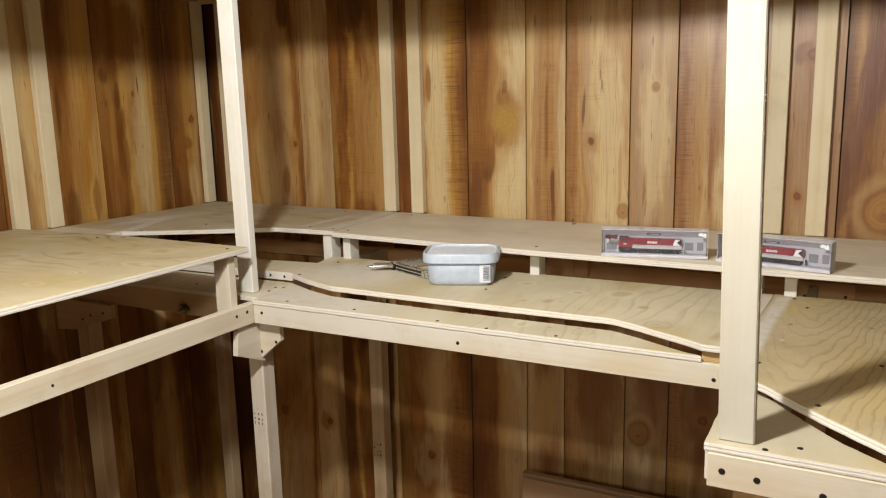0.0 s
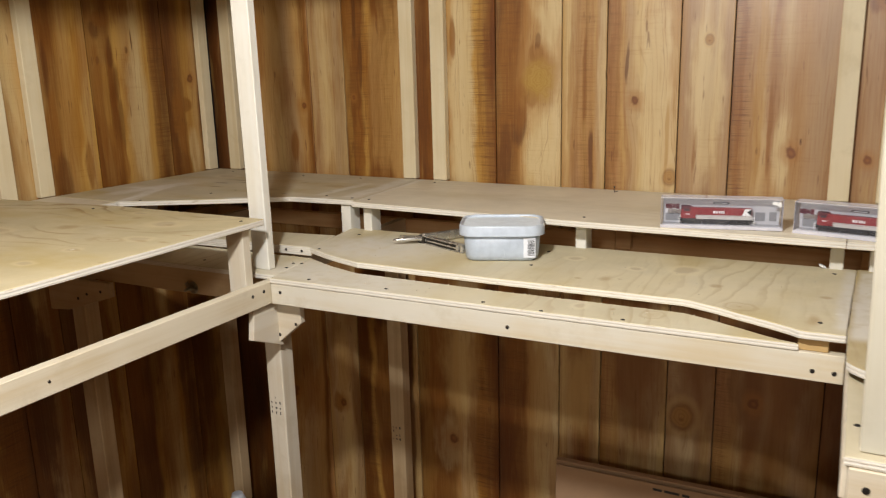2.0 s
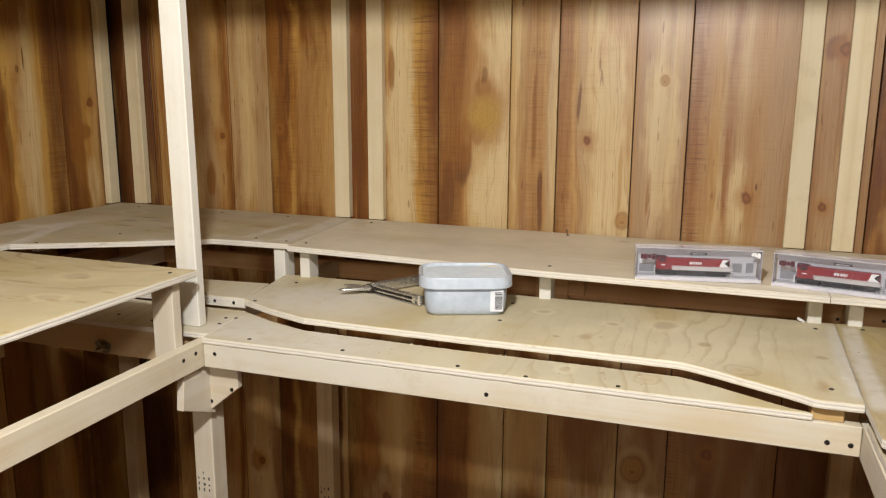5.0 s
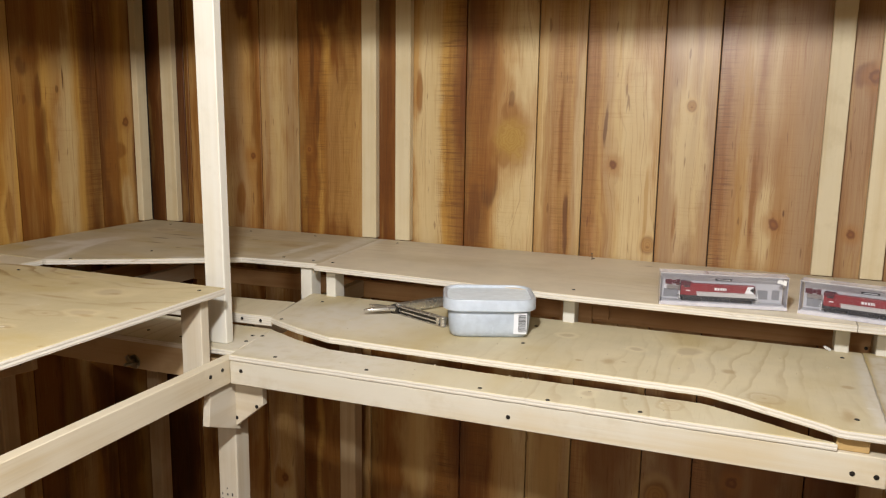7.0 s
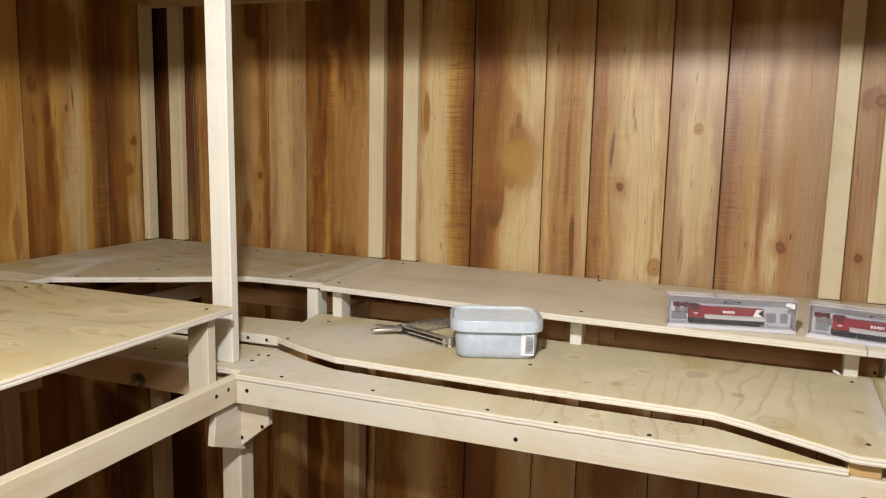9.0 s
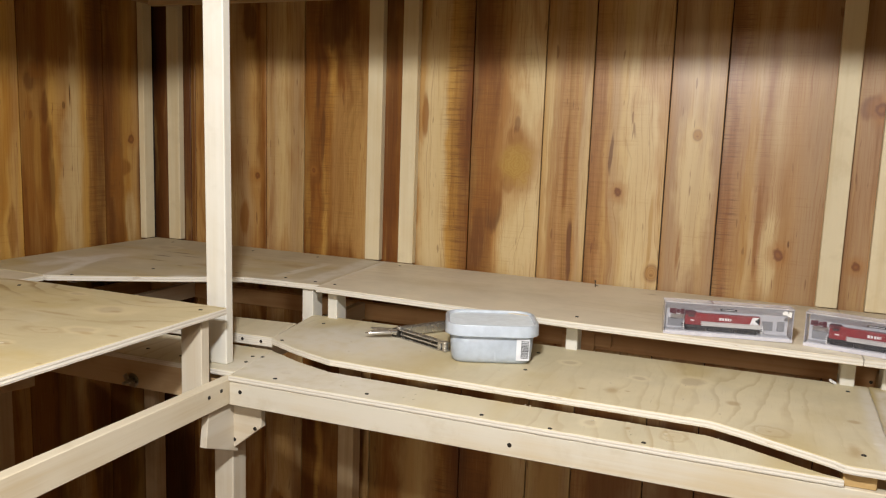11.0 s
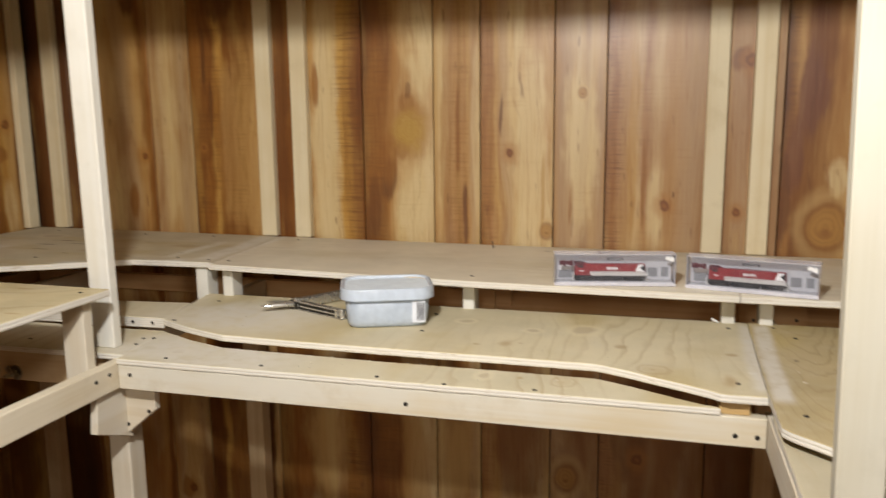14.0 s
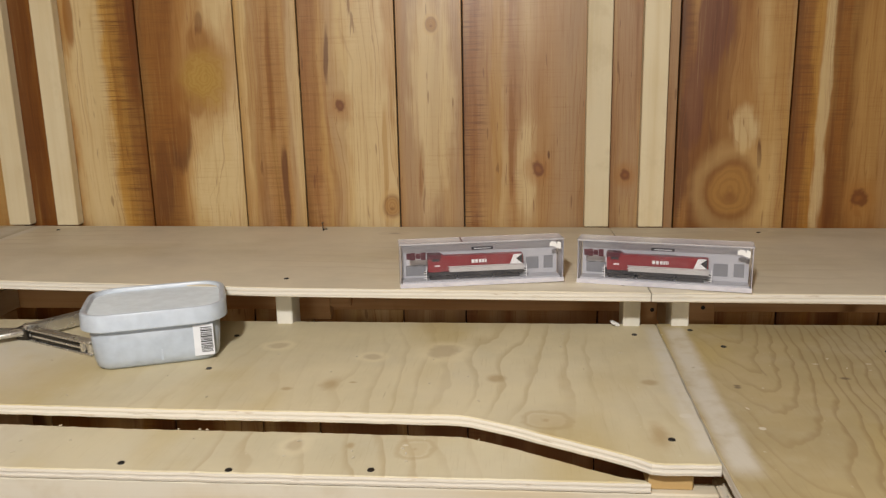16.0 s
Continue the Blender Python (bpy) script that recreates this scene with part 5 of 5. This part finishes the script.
for s0, tip in ((1, (-1.094, 1.586)), (-1, (-1.080, 1.534))):
    way = Vector((tip[0] - joint.x, tip[1] - joint.y, 0))
    m = Matrix.Translation(joint + Vector((0, 0, -0.0015 * s0))) @ Matrix.Rotation(math.atan2(way.y, way.x), 4, "Z")
    n = way.length
    rings = []
    for f, w, h in ((-0.14, 0.0100, 0.0080), (0.06, 0.0150, 0.0090), (0.30, 0.0170, 0.0086), (0.62, 0.0140, 0.0070), (0.88, 0.0080, 0.0048), (1.0, 0.0026, 0.0024)):
        off = s0 * 0.0014
        rings.append([(f * n, off + y, z) for y, z in ((w / 2, h / 4), (w / 4, h / 2), (-w / 4, h / 2), (-w / 2, h / 4), (-w / 2, -h / 4), (-w / 4, -h / 2), (w / 4, -h / 2), (w / 2, -h / 4))])
    part("jaw", loft(rings, m=m), TOOL, tool)
m = Matrix.Translation(joint) @ Matrix.Rotation(2.9, 4, "Z")
part("joint_block", turned_box(m, -0.008, 0.012, -0.0085, 0.0085, -0.0090, 0.0066, 0.0016), TOOL_DARK, tool)
bm = bmesh.new()
rod(bm, joint + Vector((-0.006, 0.002, -0.007)), joint + Vector((-0.006, 0.002, 0.0065)), 0.0062, 16)
part("pivot", bm, TOOL, tool)


# --- clear display cases with model locomotives
def clear_plastic(name, low, high, ior=1.30):
    k = Tree(name)
    n = k.t.nodes
    out = n["Material Output"]
    glass, shine, fres, mixer = k.node("ShaderNodeBsdfTransparent"), k.node("ShaderNodeBsdfGlossy"), k.node("ShaderNodeFresnel"), k.node("ShaderNodeMixShader")
    haze, second = k.node("ShaderNodeBsdfDiffuse"), k.node("ShaderNodeMixShader")
    haze.inputs[0].default_value = (0.90, 0.88, 0.92, 1)
    glass.inputs[0].default_value = (0.97, 0.97, 0.98, 1)
    shine.inputs["Roughness"].default_value = 0.12
    fres.inputs["IOR"].default_value = ior
    smear = k.noise(k.node("ShaderNodeTexCoord").outputs["Object"], 45.0, 4.0, 0.65)
    k.put(second.inputs[0], k.ramp(smear, 0.35, 0.8, low, high))
    k.put(second.inputs[1], glass.outputs[0]), k.put(second.inputs[2], haze.outputs[0])
    k.put(mixer.inputs[0], fres.outputs[0]), k.put(mixer.inputs[1], second.outputs[0]), k.put(mixer.inputs[2], shine.outputs[0])
    k.put(out.inputs[0], mixer.outputs[0])
    return k.mat


# MILKY is a paler copy for the case's ends, base, lip and lid.
CLEAR, MILKY = clear_plastic("clear_case_plastic", 0.01, 0.035), clear_plastic("milky_case_plastic", 0.36, 0.46, 1.12)
FOAM, FOAM_DARK = plain("grey_tray_plastic", (0.46, 0.46, 0.475), 0.5, 0, 0.08), plain("painted_hollow_shade", (0.21, 0.215, 0.225), 0.6)
PALE_GREY = plain("light_grey_part", (0.62, 0.61, 0.62), 0.5)
RED, BLACK = plain("action_red_paint", (0.25, 0.022, 0.027), 0.38, 0, 0.08), plain("black_paint", (0.022, 0.022, 0.024), 0.45)
WHITE, MAROON = plain("white_paint", (0.82, 0.82, 0.80), 0.4), plain("dark_maroon_print", (0.085, 0.008, 0.016), 0.5)
SILVER = plain("silver_handrail", (0.56, 0.54, 0.51), 0.45, 0.0)
case_label = "clear plastic display case with a grey inner tray"


def display_case(m, glint):
    L, D, H, w = 0.198, 0.030, 0.052, 0.0011
    case = group_of("display_case", case_label, "display case", "display cases")
    for b, mat in (((0, L, 0, w, 0, H), CLEAR), ((0, L, D - w, D, 0, H), CLEAR), ((0, w, w, D - w, 0, H), MILKY), ((L - w, L, w, D - w, 0, H), MILKY), ((w, L - w, w, D - w, 0, w), MILKY)):
        part("side", turned_box(m, *b, 0.0003), mat, case)
    part("lip", turned_box(m, -0.0004, L + 0.0004, -0.0012, -0.0002, 0.0, 0.0055, 0.0003), MILKY, case, "thick milky bottom edge")
    part("lid", turned_box(m, -0.0006, L + 0.0006, -0.0006, D + 0.0006, H - 0.0002, H + 0.0016, 0.0004), MILKY, case, "hinged clear lid")
    bm = bmesh.new()
    turned_box(m, 0.003, L - 0.003, D - 0.0075, D - 0.003, 0.0015, H - 0.002, 0.0005, bm)
    turned_box(m, 0.003, L - 0.003, 0.003, D - 0.0075, 0.0015, 0.0066, 0.0005, bm)
    tray = part("tray", bm, FOAM, case, "moulded grey tray")
    # Flat dark plates paint the shade of the tray's hollows; the last is pale.
    for i, (x0, x1, z0, z1, mat) in enumerate(((0.156, 0.172, 0.012, 0.027, FOAM_DARK), (0.1785, 0.190, 0.012, 0.028, FOAM_DARK), (0.008, 0.032, 0.009, 0.022, FOAM_DARK), (0.009, 0.034, 0.0225, 0.031, PALE_GREY))):
        part("hollow", turned_box(m, x0, x1, D - 0.0082, D - 0.0072, z0, z1, 0.0003), mat, tray)
    bm = bmesh.new()
    for x0, x1, z0, z1 in ((0.008, 0.0135, 0.0345, 0.0420), (0.0130, 0.0185, 0.0335, 0.0425), (0.0190, 0.0245, 0.0350, 0.0415), (0.0250, 0.0310, 0.0335, 0.0425), (0.008, 0.031, 0.0370, 0.0385)):
        turned_box(m, x0, x1, 0.0012, 0.0016, z0, z1, 0, bm)
    part("print", bm, MAROON, case, "dark red printed mark")
    part("print", turned_box(m, 0.086, 0.112, 0.0012, 0.0016, 0.0435, 0.0470, 0), BLACK, case, "small black printed strip")
    bm = bmesh.new()
    turned_box(m, 0.089, 0.109, 0.0008, 0.0011, 0.0447, 0.0455, 0, bm)
    part("print", bm, PALE_GREY, case, "pale line of tiny print")
    bm = bmesh.new()
    rnd = random.Random(17)
    for i in range(7):
        x = 0.1805 + 0.0019 * i
        top, low = 0.0470 + rnd.uniform(0, 0.0035), 0.0440 - max(0, i - 2) * 0.0012 * rnd.uniform(0.4, 1.3)
        turned_box(m, x, x + 0.0024, -0.0006, -0.0002, low, top, 0.0001, bm)
    part("sticker", bm, WHITE, case, "torn white tape sticker")
    if glint:
        part("seal", turned_box(m, 0.074, 0.0756, 0.002, D - 0.002, H + 0.0016, H + 0.0021, 0), MAROON, case)
    return case


def locomotive(m):
    """A boxy hood unit seen from its side: cab at the low end, long hood, frame, two trucks."""
    loco = group_of("model_locomotive", "red model diesel locomotive with a black frame in its case", "model locomotive", "model locomotives")
    y0, y1 = 0.0085, 0.0205
    hood = part("hood", turned_box(m, 0.052, 0.150, y0 + 0.001, y1 - 0.001, 0.0190, 0.0385, 0.0009), RED, loco)
    bm = turned_box(m, 0.034, 0.053, y0, y1, 0.0190, 0.0400, 0.0009)
    cab = part("cab", bm, RED, loco)
    part("window", turned_box(m, 0.0385, 0.0480, y0 - 0.0003, y0 + 0.0004, 0.0325, 0.0370, 0), BLACK, cab)
    part("roof", turned_box(m, 0.0335, 0.0500, y0 - 0.0004, y1 + 0.0002, 0.0350, 0.0412, 0.0005), MAROON, cab)
    part("number_bar", turned_box(m, 0.0420, 0.0485, y0 - 0.0003, y0 + 0.0004, 0.0262, 0.0278, 0), WHITE, cab)
    bm = bmesh.new()
    for a, b in ((0.087, 0.0905), (0.0915, 0.0945), (0.0960, 0.0990), (0.0998, 0.1022), (0.1030, 0.1042), (0.1048, 0.1056)):
        turned_box(m, a, b, y0 + 0.0005, y0 + 0.0012, 0.0292, 0.0332, 0, bm)
    part("lettering_bar", bm, WHITE, hood, "white bars of lettering")
    for tri, mat in (([(0.134, 0.0262), (0.1485, 0.0262), (0.1485, 0.0378), (0.1385, 0.0378)], WHITE), ([(0.1415, 0.0322), (0.1490, 0.0262), (0.1490, 0.0382)], BLACK)):
        bm = bmesh.new()
        for yy in (y0 + (0.0004 if mat is WHITE else 0.0002), y0 + 0.0012):
            bm.faces.new([bm.verts.new(m @ Vector((x, yy, z))) for x, z in tri])
        fs = list(bm.faces)
        n = len(tri)
        a, b = list(fs[0].verts), list(fs[1].verts)
        for i in range(n):
            bm.faces.new((a[i], a[(i + 1) % n], b[(i + 1) % n], b[i]))
        part("end_stripe", bm, mat, hood)
    part("frame", turned_box(m, 0.030, 0.154, y0 - 0.001, y1 + 0.001, 0.0150, 0.0192, 0.0004), BLACK, loco)
    part("fuel_tank", turned_box(m, 0.070, 0.112, y0, y1, 0.0085, 0.0152, 0.0012), BLACK, loco)
    for x in (0.036, 0.114):
        truck = part("truck", turned_box(m, x, x + 0.032, y0 - 0.0005, y1 + 0.0005, 0.0085, 0.0140, 0.001), BLACK, loco)
        for i in range(3):
            bm = bmesh.new()
            c = x + 0.005 + i * 0.011
            rod(bm, m @ Vector((c, y0 + 0.0005, 0.0108)), m @ Vector((c, y1 - 0.0005, 0.0108)), 0.0047, 14)
            part("wheel", bm, BLACK, truck)
    bm = bmesh.new()
    for z in (0.0258, 0.0225):
        rod(bm, m @ Vector((0.058, y0 - 0.0012, z)), m @ Vector((0.150, y0 - 0.0012, z)), 0.0006)
    for i in range(15):
        x = 0.060 + i * 0.090 / 14
        rod(bm, m @ Vector((x, y0 - 0.0016, 0.0190)), m @ Vector((x, y0 - 0.0016, 0.0262)), 0.0004)
    part("handrail", bm, SILVER, loco, "silver handrail along the walkway")
    part("walkway_skirt", turned_box(m, 0.060, 0.151, y0 - 0.0012, y0 - 0.0006, 0.0192, 0.0248, 0), SILVER, loco)
    for x in (0.0305, 0.1525):
        bm = bmesh.new()
        for i in range(5):
            turned_box(m, x - 0.0015, x + 0.0015, y0 - 0.0016, y0 - 0.0002, 0.0090 + 0.0030 * i, 0.0098 + 0.0030 * i, 0, bm)
        rod(bm, m @ Vector((x + 0.0015, y0 - 0.0012, 0.0080)), m @ Vector((x + 0.0015, y0 - 0.0012, 0.0255)), 0.0005)
        part("step", bm, WHITE, loco)
    return loco


for (ax, ay), (bx, by), glint in (((-0.567, 1.594), (-0.369, 1.631), True), ((-0.356, 1.630), (-0.163, 1.584), False)):
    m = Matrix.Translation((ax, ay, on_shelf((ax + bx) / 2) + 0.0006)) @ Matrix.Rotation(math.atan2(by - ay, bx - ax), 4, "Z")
    display_case(m, glint)
    locomotive(m @ Matrix.Translation((0, 0, -0.0035)))

# --- odds and ends
k = Tree("corrugated_cardboard")
p = k.xyz()
rib = k.noise(k.vec(k.mul(p[0], 160.0), k.mul(p[1], 4.0), k.mul(p[2], 4.0)), 1.0, 2.0)
big = k.noise(k.vec(p[0], p[1], p[2]), 5.0, 3.0)
CARD = k.done(k.mix(k.ramp(big, 0.3, 0.7), (0.40, 0.26, 0.15), (0.33, 0.21, 0.12)), 0.85, rib, 0.2, 0.001)
card = group_of("cardboard_box", "flattened brown cardboard box leaning on the panelling", "cardboard")
part("panel", prism([(-0.862, 0.0), (0.42, 0.0), (0.42, 0.545), (-0.855, 0.527)], 1.885, 1.890, axis="y"), [CARD, CARD], card)
part("flap", prism([(-0.858, 0.0), (0.42, 0.0), (0.42, 0.536), (-0.853, 0.518)], 1.874, 1.879, axis="y"), [CARD, CARD], card)
part("fold", prism([(-0.855, 0.5272), (0.42, 0.5452), (0.42, 0.5495), (-0.853, 0.5310)], 1.873, 1.891, axis="y"), [CARD, CARD], card)
for x0, w in ((-0.62, 0.020), (-0.595, 0.034), (-0.555, 0.016)):
    part("print_mark", box(x0, x0 + w, 1.8733, 1.8737, 0.5050, 0.5110, 0), INK, card)

jug_at = Matrix.Translation((-1.640, 1.615, 0.0))
jug = group_of("plastic_jug", "pale bluish plastic jug standing on the floor", "jug")
JUG = frosted("jug_plastic", (0.86, 0.90, 0.96), 0.08)
part("body", loft([rounded(0.13, 0.10, 0.03, 0.001), rounded(0.14, 0.11, 0.035, 0.012), rounded(0.14, 0.11, 0.035, 0.22), rounded(0.12, 0.095, 0.035, 0.27), rounded(0.060, 0.055, 0.026, 0.325), rounded(0.050, 0.050, 0.024, 0.335)], m=jug_at), JUG, jug)
part("cap", loft([rounded(0.054, 0.054, 0.026, 0.336), rounded(0.056, 0.056, 0.027, 0.339), rounded(0.052, 0.052, 0.025, 0.352), rounded(0.034, 0.034, 0.016, 0.374), rounded(0.026, 0.026, 0.012, 0.384)], m=jug_at), JUG, jug)

bm = bmesh.new()
rod(bm, (-0.743, 1.940, on_shelf(-0.743) - 0.002), (-0.744, 1.941, on_shelf(-0.743) + 0.013), 0.0009, 8)
rod(bm, (-0.744, 1.941, on_shelf(-0.743) + 0.0125), (-0.744, 1.941, on_shelf(-0.743) + 0.0137), 0.0022, 10)
thing("nail", bm, STEEL, "small bent steel nail standing in the shelf", "nail")
bm = bmesh.new()
m = Matrix.Translation((-0.307, 1.644, UP + 0.0042)) @ Matrix.Rotation(0.5, 4, "Y") @ Matrix.Rotation(0.3, 4, "Z")
turned_box(m, -0.0062, 0.0062, -0.0040, 0.0040, -0.0018, 0.0018, 0.0014, bm)
thing("plastic_scrap", bm, WHITE, "tiny white plastic scrap lying on the deck", "scrap")
rnd = random.Random(21)
chips = bmesh.new()
for i in range(70):
    x = rnd.uniform(-1.1, 0.05)
    y = rnd.uniform(1.32, 1.36) if i % 2 else rnd.uniform(1.40, 1.62)
    z = LOW if i % 2 else UP
    if i % 2 and not -1.05 < x < -0.50:
        continue
    m = Matrix.Translation((x, y, z + 0.0009)) @ Matrix.Rotation(rnd.uniform(0, 3), 4, "Z")
    turned_box(m, -rnd.uniform(0.0006, 0.003), 0.001, -0.0006, 0.0006, -0.0003, 0.0004, 0, chips)
for x, y in TORN:
    if -1.1 < x < -0.45 and rnd.random() < 0.04:
        m = Matrix.Translation((x, y + 0.0002, LOW + rnd.uniform(0.0004, 0.0010))) @ Matrix.Rotation(rnd.uniform(0, 3), 4, "Z")
        turned_box(m, -rnd.uniform(0.0004, 0.0022), 0.0008, -0.0005, 0.0005, -0.0006, 0.0004, 0, chips)
tagged(thing("sawdust_chips", chips, WOOD_X, "scattered pale sawdust chips on the plywood", "sawdust"), kind="stuff")
